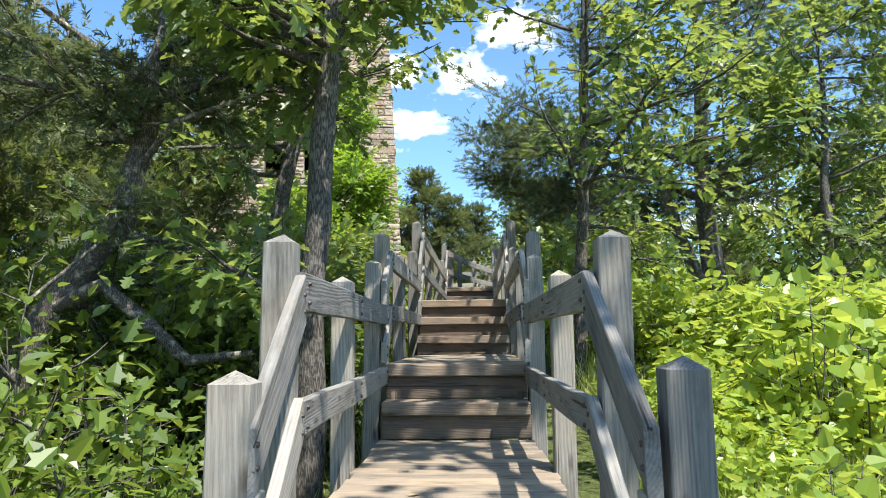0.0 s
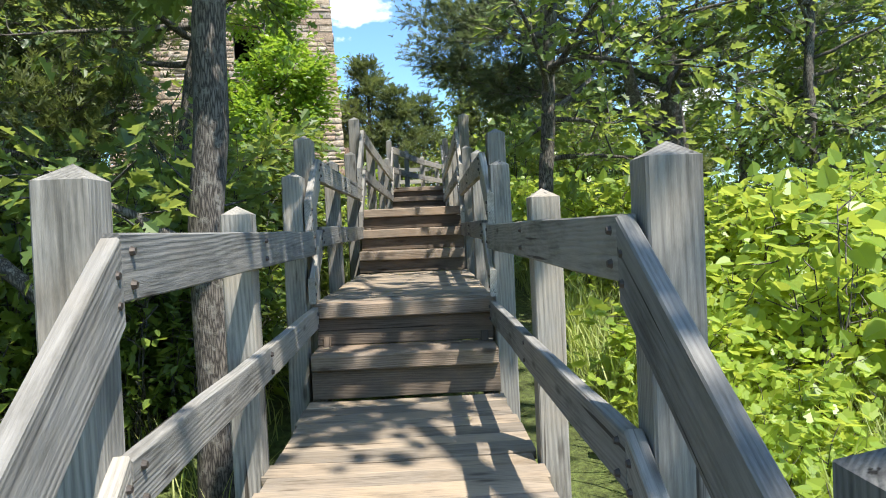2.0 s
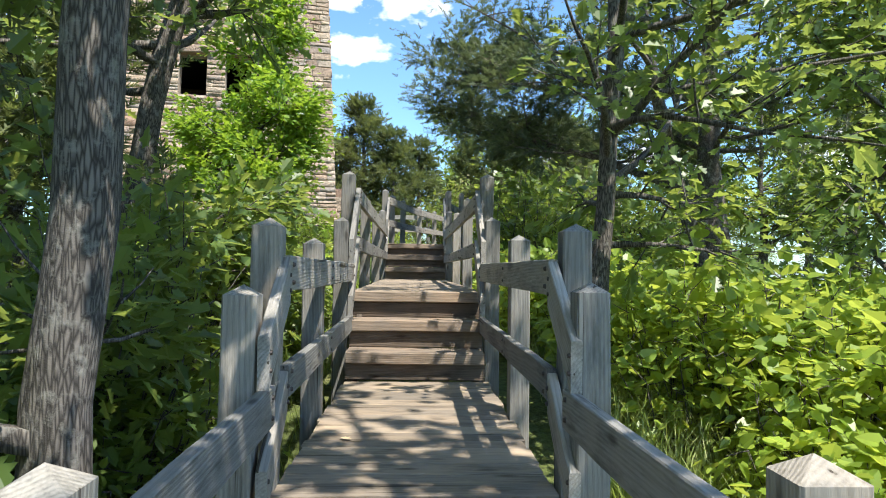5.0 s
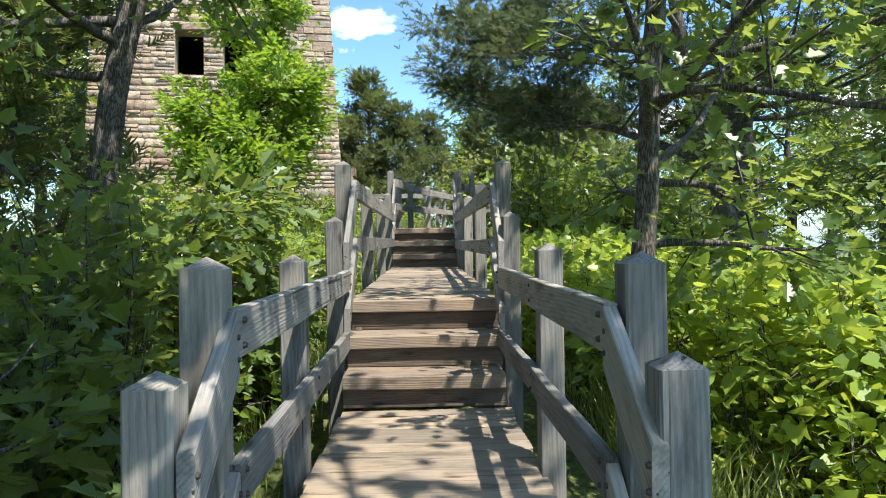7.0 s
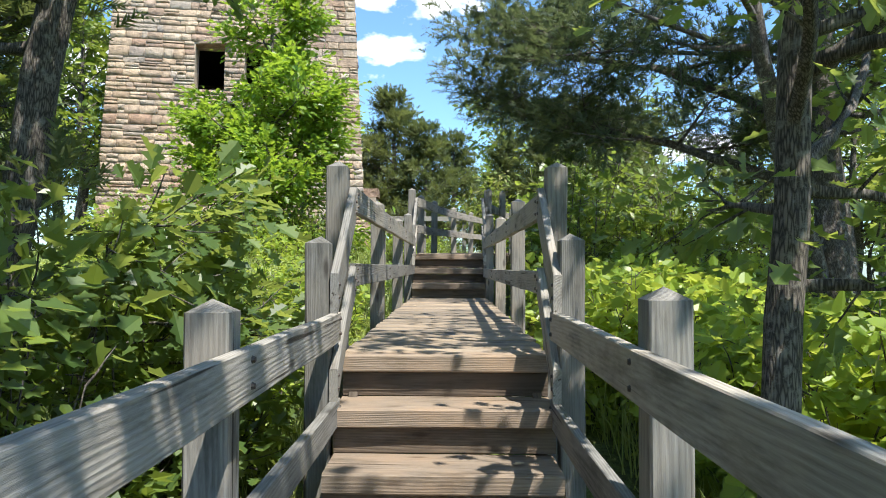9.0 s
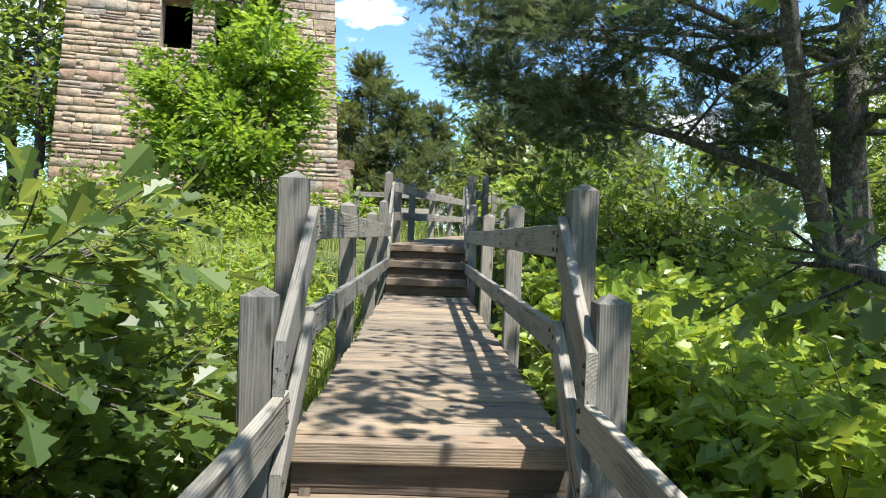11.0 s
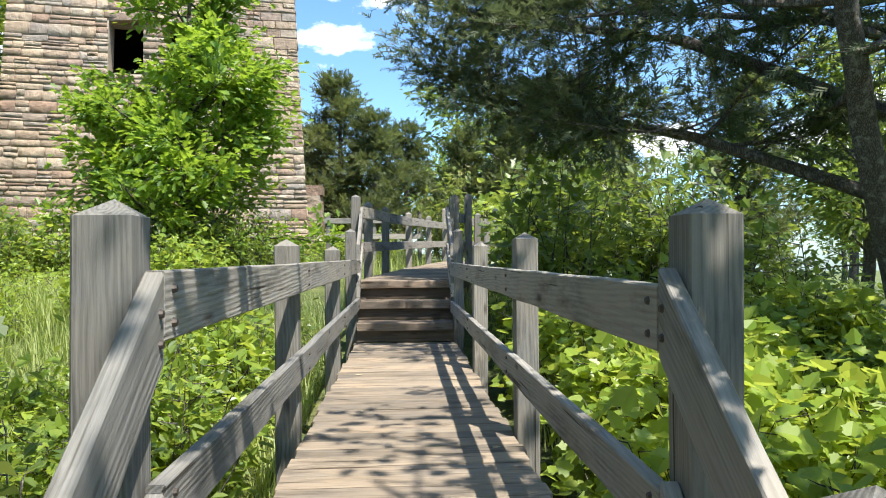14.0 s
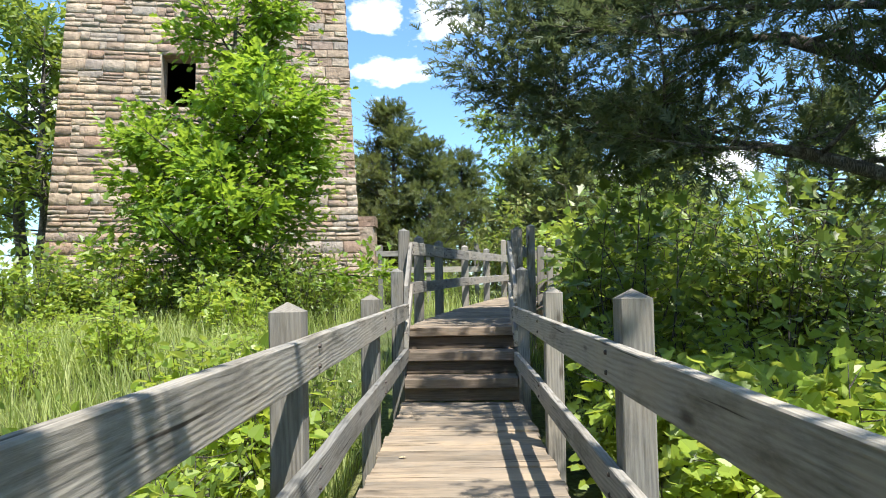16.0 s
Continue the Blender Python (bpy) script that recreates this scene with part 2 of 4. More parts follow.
def ground_material():
    m, n, l, bsdf = nodes_of("meadow_ground")
    tc = n.new("ShaderNodeTexCoord")
    a = noise_node(n, l, tc.outputs["Object"], 0.7, 5.0)
    b = noise_node(n, l, tc.outputs["Object"], 18.0, 5.0, 0.7)
    r = ramp(n, [(0.30, (0.07, 0.09, 0.028)), (0.55, (0.14, 0.19, 0.05)), (0.66, (0.22, 0.24, 0.09)), (0.80, (0.30, 0.26, 0.14))])
    l.new(a.outputs["Fac"], r.inputs["Fac"])
    r2 = ramp(n, [(0.35, (0.5, 0.46, 0.4)), (0.65, (1.25, 1.2, 1.1))])
    l.new(b.outputs["Fac"], r2.inputs["Fac"])
    l.new(mixed(n, l, 1.0, r.outputs["Color"], r2.outputs["Color"], "MULTIPLY"), bsdf.inputs["Base Color"])
    bsdf.inputs["Roughness"].default_value = 1.0
    bumped(n, l, b.outputs["Fac"], 1.0, 0.08, bsdf)
    return m


GROUND = ground_material()


def stone_material():
    m, n, l, bsdf = nodes_of("limestone")
    tc = n.new("ShaderNodeTexCoord")
    info = n.new("ShaderNodeObjectInfo")
    geo = n.new("ShaderNodeNewGeometry")
    add = n.new("ShaderNodeMath")
    add.operation = "ADD"
    l.new(info.outputs["Random"], add.inputs[0])
    l.new(geo.outputs["Random Per Island"], add.inputs[1])
    fr = n.new("ShaderNodeMath")
    fr.operation = "FRACT"
    l.new(add.outputs[0], fr.inputs[0])
    r = ramp(n, [(0.0, (0.33, 0.245, 0.18)), (0.2, (0.46, 0.355, 0.26)), (0.45, (0.50, 0.405, 0.31)), (0.65, (0.38, 0.335, 0.29)), (0.85, (0.37, 0.25, 0.18)), (1.0, (0.55, 0.465, 0.365))])
    l.new(fr.outputs[0], r.inputs["Fac"])
    t = noise_node(n, l, geo.outputs["Position"], 5.5, 8.0, 0.68)
    rt = ramp(n, [(0.30, (0.62, 0.6, 0.58)), (0.62, (1.12, 1.1, 1.06))])
    l.new(t.outputs["Fac"], rt.inputs["Fac"])
    big = noise_node(n, l, geo.outputs["Position"], 0.55, 4.0)
    rbig = ramp(n, [(0.35, (0.82, 0.82, 0.84)), (0.65, (1.08, 1.05, 1.0))])
    l.new(big.outputs["Fac"], rbig.inputs["Fac"])
    c = mixed(n, l, 1.0, r.outputs["Color"], rt.outputs["Color"], "MULTIPLY")
    l.new(mixed(n, l, 1.0, c, rbig.outputs["Color"], "MULTIPLY"), bsdf.inputs["Base Color"])
    bsdf.inputs["Roughness"].default_value = 0.92
    bumped(n, l, t.outputs["Fac"], 1.0, 0.09, bsdf)
    return m


STONE = stone_material()
MORTAR = plain("lime_mortar", (0.38, 0.315, 0.24), 0.95, 0.0, 12.0)

# ---------------------------------------------------------------- mesh helpers


def part(name, bm, material, parent=None, label=""):
    me = bpy.data.meshes.new(name)
    bm.to_mesh(me)
    bm.free()
    if material:
        me.materials.append(material)
    ob = new(name, me)
    if parent:
        ob.parent = parent
    if label:
        tagged(ob, label)
    return ob


def mesh_of(name, verts, faces, material, smooth=False):
    """A mesh out of numpy arrays: verts (n, 3), faces (m, k) with k corners each."""
    me = bpy.data.meshes.new(name)
    verts = np.asarray(verts, dtype=np.float32)
    faces = np.asarray(faces, dtype=np.int32)
    k = faces.shape[1]
    me.vertices.add(len(verts))
    me.vertices.foreach_set("co", verts.ravel())
    me.loops.add(faces.size)
    me.loops.foreach_set("vertex_index", faces.ravel())
    me.polygons.add(len(faces))
    me.polygons.foreach_set("loop_start", np.arange(0, faces.size, k, dtype=np.int32))
    if smooth:
        me.polygons.foreach_set("use_smooth", np.ones(len(faces), dtype=bool))
    me.update(calc_edges=True)
    me.validate()
    me.materials.append(material)
    return me


def placed(ob, m, parent=None):
    if parent:
        ob.parent = parent
        ob.matrix_parent_inverse = parent.matrix_basis.inverted()
    ob.matrix_basis = m
    return ob


rng = random.Random(7)


def board_mesh(name, length, width, thick, material, bevel=0.004, wobble=0.004, peak=0.0):
    """A sawn board along x (0 to length), y its width, z its thickness; peak: a pyramid on the far end."""
    bm = bmesh.new()
    cuts = max(2, int(length / 0.5) + 1)
    rings = []
    for k in range(cuts + 1):
        x = length * k / cuts
        dy, dz = rng.uniform(-wobble, wobble), rng.uniform(-wobble, wobble)
        w, h = width / 2 + rng.uniform(-wobble, wobble) * 0.4, thick / 2 + rng.uniform(-wobble, wobble) * 0.3
        b = bevel
        rings.append([bm.verts.new((x, sy + dy, sz + dz)) for sy, sz in (
            (-w + b, -h), (w - b, -h), (w, -h + b), (w, h - b), (w - b, h), (-w + b, h), (-w, h - b), (-w, -h + b))])
    for a, c in zip(rings, rings[1:]):
        for k in range(8):
            bm.faces.new((a[k], a[(k + 1) % 8], c[(k + 1) % 8], c[k]))
    bm.faces.new(list(reversed(rings[0])))
    if peak > 0:
        top = bm.verts.new((length + peak, rng.uniform(-0.008, 0.008), rng.uniform(-0.008, 0.008)))
        for k in range(8):
            bm.faces.new((rings[-1][k], rings[-1][(k + 1) % 8], top))
    else:
        bm.faces.new(rings[-1])
    bmesh.ops.recalc_face_normals(bm, faces=bm.faces)
    me = bpy.data.meshes.new(name)
    bm.to_mesh(me)
    bm.free()
    me.materials.append(material)
    return me


def along(p0, p1, side):
    """A pose whose x axis runs from p0 to p1 and whose z axis leans towards side."""
    x = (Vector(p1) - Vector(p0)).normalized()
    z = Vector(side)
    z = (z - x * z.dot(x)).normalized()
    y = z.cross(x)
    m = Matrix((x, y, z)).transposed().to_4x4()
    return Matrix.Translation(p0) @ m


def board(name, parent, p0, p1, width, thick, side, material, peak=0.0, bevel=0.004, wobble=0.003, label=""):
    length = (Vector(p1) - Vector(p0)).length
    ob = new(name, board_mesh(name, length, width, thick, material, bevel, wobble, peak))
    placed(ob, along(p0, p1, side), parent)
    if label:
        tagged(ob, label)
    return ob


def bolt(parent, place, normal):
    bm = bmesh.new()
    bmesh.ops.create_cone(bm, cap_ends=True, segments=8, radius1=0.011, radius2=0.007, depth=0.010)
    ob = part("bolt", bm, BOLT)
    placed(ob, Matrix.Translation(place) @ Vector(normal).to_track_quat("Z", "Y").to_matrix().to_4x4(), parent)
    return ob


# ---------------------------------------------------------------- the walkway's plan
def centre(y):
    """x of the walkway's middle at y."""
    if y < 5.5:
        return -0.105 + 0.055 * max(0.0, 2.58 - y) - 0.025 * max(0.0, min(1.0, (y - 2.8) / 2.7))
    return -0.13 + 0.007 * (y - 5.5)


HALF = 0.535          # half the deck's width
RAIL_IN = 0.50        # inner face of the rails from the middle
RAIL_T = 0.040
POST = 0.115
DECKS = [  # start y, end y, z, posts' y, extra rail height
    (-2.2, 1.78, 0.00, (-1.9, 0.2, 1.94), 0.04),
    (2.40, 5.07, 0.62, (2.58, 3.95, 5.28), 0.06),
    (5.36, 8.18, 1.13, (5.62, 7.02, 8.52), 0.0),
    (8.76, 15.30, 1.78, (9.08, 11.25, 13.45, 15.62), 0.0),
]
END_POSTS = [  # sideways shift and extra height of each deck's last post, left and right
    ((0.02, 0.0), (0.02, 0.03)), ((-0.022, 0.035), (-0.01, 0.06)), ((0.0, 0.01), (0.005, 0.03)), ((0.0, 0.0), (0.0, 0.0)),
]
FLIGHTS = [  # foot y, foot z, head y, head z, risers
    (1.78, 0.00, 2.40, 0.62, 3),
    (5.07, 0.62, 5.36, 1.13, 2),
    (8.18, 1.13, 8.76, 1.78, 3),
    (15.30, 1.78, 15.92, 2.42, 3),
]


SLOPE = [(-200, -6.0), (-60, -5.0), (0, -0.5), (5, 0.15), (9, 0.85), (15.2, 1.30), (17, 1.75), (23, 2.10), (30, 2.4), (60, 3.0), (1000, -30.0)]


def ground_z(x, y):
    s = SLOPE[-1][1]
    for (ya, za), (yb, zb) in zip(SLOPE, SLOPE[1:]):
        if y < yb:
            s = za + (zb - za) * (max(y, ya) - ya) / (yb - ya)
            break
    if x > 1.2:
        s -= 0.085 * (min(x, 30) - 1.2) + 0.02 * max(0, min(x, 150) - 30)
    if x < -1.2:
        s += 0.010 * min(-x - 1.2, 20) - 0.02 * max(0, min(-x, 150) - 30)
    s += 0.10 * math.sin(x * 0.7 + 1.3) * math.cos(y * 0.5) * min(1, abs(x) / 3)
    return s


# ---------------------------------------------------------------- ground
def steps_out(limit, fine, grow):
    v, out = 0.0, [0.0]
    while v < limit:
        v += fine
        fine *= grow
        out.append(v)
    return out


gx = steps_out(1500, 0.5, 1.09)
gx = [-v for v in reversed(gx[1:])] + gx
gy_up = [7 + v for v in steps_out(1500, 0.5, 1.08)]
gy_dn = [7 - v for v in reversed(steps_out(1500, 0.5, 1.10)[1:])]
gy = gy_dn + gy_up
g_verts = [(x, y, ground_z(x, y) + 0.05 * noise.noise((x * 1.4, y * 1.4, 0))) for y in gy for x in gx]
nx = len(gx)
g_faces = [(j * nx + i, j * nx + i + 1, (j + 1) * nx + i + 1, (j + 1) * nx + i) for j in range(len(gy) - 1) for i in range(nx - 1)]
ground = new("ground", mesh_of("ground", g_verts, g_faces, GROUND, True))
tagged(ground, "green grassy hillside rising under the walkway", "ground", kind="structure")


# ---------------------------------------------------------------- railings
TOP_RAIL, MID_RAIL = 0.885, 0.46     # top edges above the deck


def railing(y_posts, z, ends, side, x_of, first_tall, label, extra=0.0, slope=0.0, drop=0.0, lift=0.0, tall_posts=(), end_post=(0.0, 0.0)):
    """Posts, top rail and middle rail along one side of a deck. side: -1 or 1.
    slope: the deck's rise per metre; drop lowers the rails, lift raises the posts between the ends,
    end_post shifts the last one across and up."""
    root = new("railing")
    px = RAIL_IN + RAIL_T + POST / 2
    root.matrix_basis = Matrix.Translation((x_of(y_posts[0]) + side * px, y_posts[0], z))
    tagged(root, label, "railing", group="walkway railings")
    n = len(y_posts)
    for k, y in enumerate(y_posts):
        tall = 1.03 if (k == 0 and first_tall) else 1.23 if k == n - 1 else 0.99
        tall += extra * (0.4 if k == n - 1 else 1.0) + (lift if 0 < k < n - 1 else 0.0)
        if k in tall_posts:
            tall = 1.23
        tall += slope * (y - y_posts[0])
        x = x_of(y) + side * px
        if k == n - 1:
            x, tall = x + end_post[0], tall + end_post[1]
        lean = rng.uniform(-0.012, 0.012)
        board("post", root, (x, y, ground_z(x, y) - 0.15), (x + lean, y + rng.uniform(-0.01, 0.01), z + tall - 0.035), POST, POST,
              (0, 1, 0), WOOD_POST, peak=0.035, bevel=0.006, label="square timber post with a bevelled top")
    for name, top, high in (("top_rail", TOP_RAIL + extra, 0.140), ("middle_rail", MID_RAIL + extra * 0.5, 0.125)):
        y0, y1 = ends
        top -= drop
        cuts = 4 if slope else 1
        for c in range(cuts):
            ya, yb = y0 + (y1 - y0) * c / cuts, y0 + (y1 - y0) * (c + 1) / cuts
            xo = side * (RAIL_IN + RAIL_T / 2)
            rail = board(name, root, (x_of(ya) + xo, ya, z + top - high / 2 + slope * (ya - y0)),
                         (x_of(yb) + xo, yb - 0.004 * (c < cuts - 1), z + top - high / 2 + slope * (yb - y0) + rng.uniform(-0.01, 0.01)), high, RAIL_T, (side, 0, 0), WOOD_RAIL)
        for y in y_posts:
            yy = min(max(y, y0 + 0.05), y1 - 0.05)
            for dz in (-0.035, 0.035):
                bolt(rail, (x_of(yy) + side * (RAIL_IN - 0.004), yy, z + top - high / 2 + dz + slope * (yy - y0)), (-side, 0, 0))
    return root


def stair_rail(y0, z0, y1, z1, side, x_of, label, low=0.0, high_end=0.0):
    """The two sloping boards beside a flight, from the low post up to the tall one."""
    root = new("stair_rail")
    xo = RAIL_IN + RAIL_T / 2
    root.matrix_basis = Matrix.Translation((x_of(y0) + side * xo, y0, z0))
    tagged(root, label, "railing", group="stair rails")
    for name, top, high in (("handrail", TOP_RAIL, 0.150), ("lower_rail", MID_RAIL, 0.125)):
        a = Vector((x_of(y0) + side * xo, y0 - 0.06, z0 + top + 0.082 + low))
        b = Vector((x_of(y1) + side * xo, y1 - 0.004, z1 + top - 0.095 + high_end))
        ob = new(name, sloped_board(name, a, b, high, WOOD_RAIL))
        placed(ob, Matrix.Translation(a) @ slope_turn(a, b), root)
        for p in (a, b):
            for dz in (-0.03, 0.03):
                q = p.lerp((a + b) / 2, 0.07)
                bolt(ob, (q.x - side * (RAIL_T / 2 + 0.002), q.y, q.z + dz), (-side, 0, 0))
    return root


def slope_turn(a, b):
    x = (b - a).normalized()
    z = Vector((1, 0, 0))
    z = (z - x * z.dot(x)).normalized()
    return Matrix((x, z.cross(x), z)).transposed().to_4x4()


def sloped_board(name, a, b, high, material):
    """A board along its own x axis whose two ends are cut plumb."""
    length = (b - a).length
    rise = math.asin((b.z - a.z) / length)
    cut = math.tan(rise) * high / 2
    me = board_mesh(name, length, high, RAIL_T, material, 0.004, 0.002)
    turn = slope_turn(a, b)
    up = 1 if (turn @ Vector((0, 1, 0))).z > 0 else -1
    for v in me.vertices:
        if v.co.x < 0.001 or v.co.x > length - 0.001:
            v.co.x += up * cut * v.co.y / (high / 2)
    return me


# ---------------------------------------------------------------- decks and flights
plank_meshes = [board_mesh("plank", 2 * HALF, 0.138, 0.038, WOOD_DECK, 0.004, 0.0025) for _ in range(8)]


def deck(y0, y1, z, x_of, label, slope=0.0):
    """Cross-laid planks on two joists; runs from y0 to y1."""
    root = tagged(new("deck"), label, "deck", kind="structure")
    root.matrix_basis = Matrix.Translation((x_of(y0), y0, z))
    for s in (-1, 1):
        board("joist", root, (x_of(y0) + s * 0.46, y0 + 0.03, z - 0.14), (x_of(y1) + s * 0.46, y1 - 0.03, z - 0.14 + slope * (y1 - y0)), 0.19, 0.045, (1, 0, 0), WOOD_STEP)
    count = max(1, round((y1 - y0) / 0.145))
    pitch = (y1 - y0) / count
    for k in range(count):
        y = y0 + (k + 0.5) * pitch
        ob = new("plank", plank_meshes[rng.randrange(8)])
        x = x_of(y) + rng.uniform(-0.014, 0.014)
        m = pose(x - HALF, y, z - 0.019 + slope * (y - y0) + rng.uniform(-0.003, 0.002), rng.uniform(-0.8, 0.8), rng.uniform(-0.2, 0.2), rng.uniform(-0.3, 0.3))
        m = m @ Matrix.Diagonal((1, (pitch - 0.006) / 0.138, 1, 1))
        placed(ob, m, root)
    return root


def flight(y0, z0, y1, z1, risers, x_of, label):
    """Heavy timber treads over riser boards; the top tread is the upper deck's edge."""
    root = tagged(new("stair_flight"), label, "steps", kind="structure")
    root.matrix_basis = Matrix.Translation((x_of(y0), y0, z0))
    rise = (z1 - z0) / risers
    run = (y1 - y0) / (risers - 1) if risers > 1 else 0.3
    for k in range(risers):
        y = y0 + k * run
        top = z0 + (k + 1) * rise
        wide = HALF - 0.015 + 0.005 * k
        xm = x_of(y)
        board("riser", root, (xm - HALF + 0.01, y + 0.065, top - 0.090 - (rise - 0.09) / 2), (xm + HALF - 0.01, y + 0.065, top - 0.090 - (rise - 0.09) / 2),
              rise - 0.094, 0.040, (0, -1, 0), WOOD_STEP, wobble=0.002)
        deep = (run + 0.06) if k < risers - 1 else 0.14
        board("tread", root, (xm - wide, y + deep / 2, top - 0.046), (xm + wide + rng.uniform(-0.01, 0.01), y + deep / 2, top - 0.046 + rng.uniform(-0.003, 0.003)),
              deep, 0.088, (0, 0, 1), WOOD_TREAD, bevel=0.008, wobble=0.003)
    for s in (-1, 1):
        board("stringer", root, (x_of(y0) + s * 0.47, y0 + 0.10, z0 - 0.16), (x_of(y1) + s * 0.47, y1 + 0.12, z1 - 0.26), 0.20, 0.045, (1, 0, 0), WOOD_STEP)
    return root


for k, (y0, y1, z, posts, extra) in enumerate(DECKS):
    start = y0 + (0.14 if k else 0)
    deck(start, y1, z, centre, "grey-brown weathered plank deck of the raised walkway")
    for s in (-1, 1):
        railing(posts, z, (posts[0] + (0.002 if k else -1), posts[-1] + 0.05), s, centre, k > 0,
                "weathered grey timber railing with two rails on the deck's edge", extra,
                drop=0.035 if k == 3 and s > 0 else 0.0, lift=(0.0, 0.01 + 0.01 * s, 0.04 + 0.02 * s, 0.03 + 0.015 * s)[k],
                end_post=END_POSTS[k][s > 0])
for k, (y0, z0, y1, z1, n) in enumerate(FLIGHTS):
    flight(y0, z0, y1, z1, n, centre, "weathered timber steps with shade painted into the risers between two plank decks")
    for s in (-1, 1):
        ya = DECKS[k][3][-1]
        yb = DECKS[k + 1][3][0] if k + 1 < len(DECKS) else 16.30
        stair_rail(ya, z0, yb, z1, s, centre, "sloping weathered handrail boards beside the timber steps", DECKS[k][4], DECKS[k + 1][4] if k + 1 < len(DECKS) else 0.0)

# upper walk: climbs gently and curves away, then turns towards the tower
UP_Z, UP_SLOPE = 2.42, 0.022


def upper_centre(y):
    u = max(0.0, y - 16.3)
    return centre(16.1) + 0.135 * u + 0.0085 * u * u


deck(16.06, 24.4, UP_Z, upper_centre, "grey-brown plank deck that curves away uphill", UP_SLOPE)
for s in (-1, 1):
    posts = (16.30, 17.15, 18.45, 20.5, 22.4, 24.2) if s < 0 else (16.30, 19.1, 20.9, 22.6, 24.2)
    railing(posts, UP_Z, (16.302, 24.3), s, upper_centre, True, "weathered grey timber railing on the curving upper deck",
            slope=UP_SLOPE, tall_posts=() if s < 0 else (1,))


def cross_railing(y, x0, x1, z):
    root = new("railing")
    root.matrix_basis = Matrix.Translation((x0, y, z))
    tagged(root, "distant weathered timber railing near the stone tower", "railing", group="walkway railings")
    for k in range(3):
        x = x0 + (x1 - x0) * k / 2
        board("post", root, (x, y, ground_z(x, y) - 0.1), (x, y, z + 1.02), POST, POST, (0, 1, 0), WOOD_POST, peak=0.03)
    for name, top in (("top_rail", TOP_RAIL), ("middle_rail", MID_RAIL)):
        board(name, root, (x0 - 0.1, y - 0.08, z + top - 0.07), (x1 + 0.1, y - 0.08, z + top - 0.07), 0.14, RAIL_T, (0, -1, 0), WOOD_RAIL)


cross_railing(27.0, -2.0, 0.45, 2.86)

# ---------------------------------------------------------------- stone tower
TOWER_Y = 31.0
TOWER_X0, TOWER_X1 = -12.35, -2.95     # front face at the base
TOWER_BASE, TOWER_TOP = 2.3, 25.0
BATTER = 0.052
COURSE = 0.29
WINDOWS = [(-9.2, -8.1, 8.45, 10.1), (-7.35, -6.3, 8.45, 10.1)]   # x0, x1, z0, z1


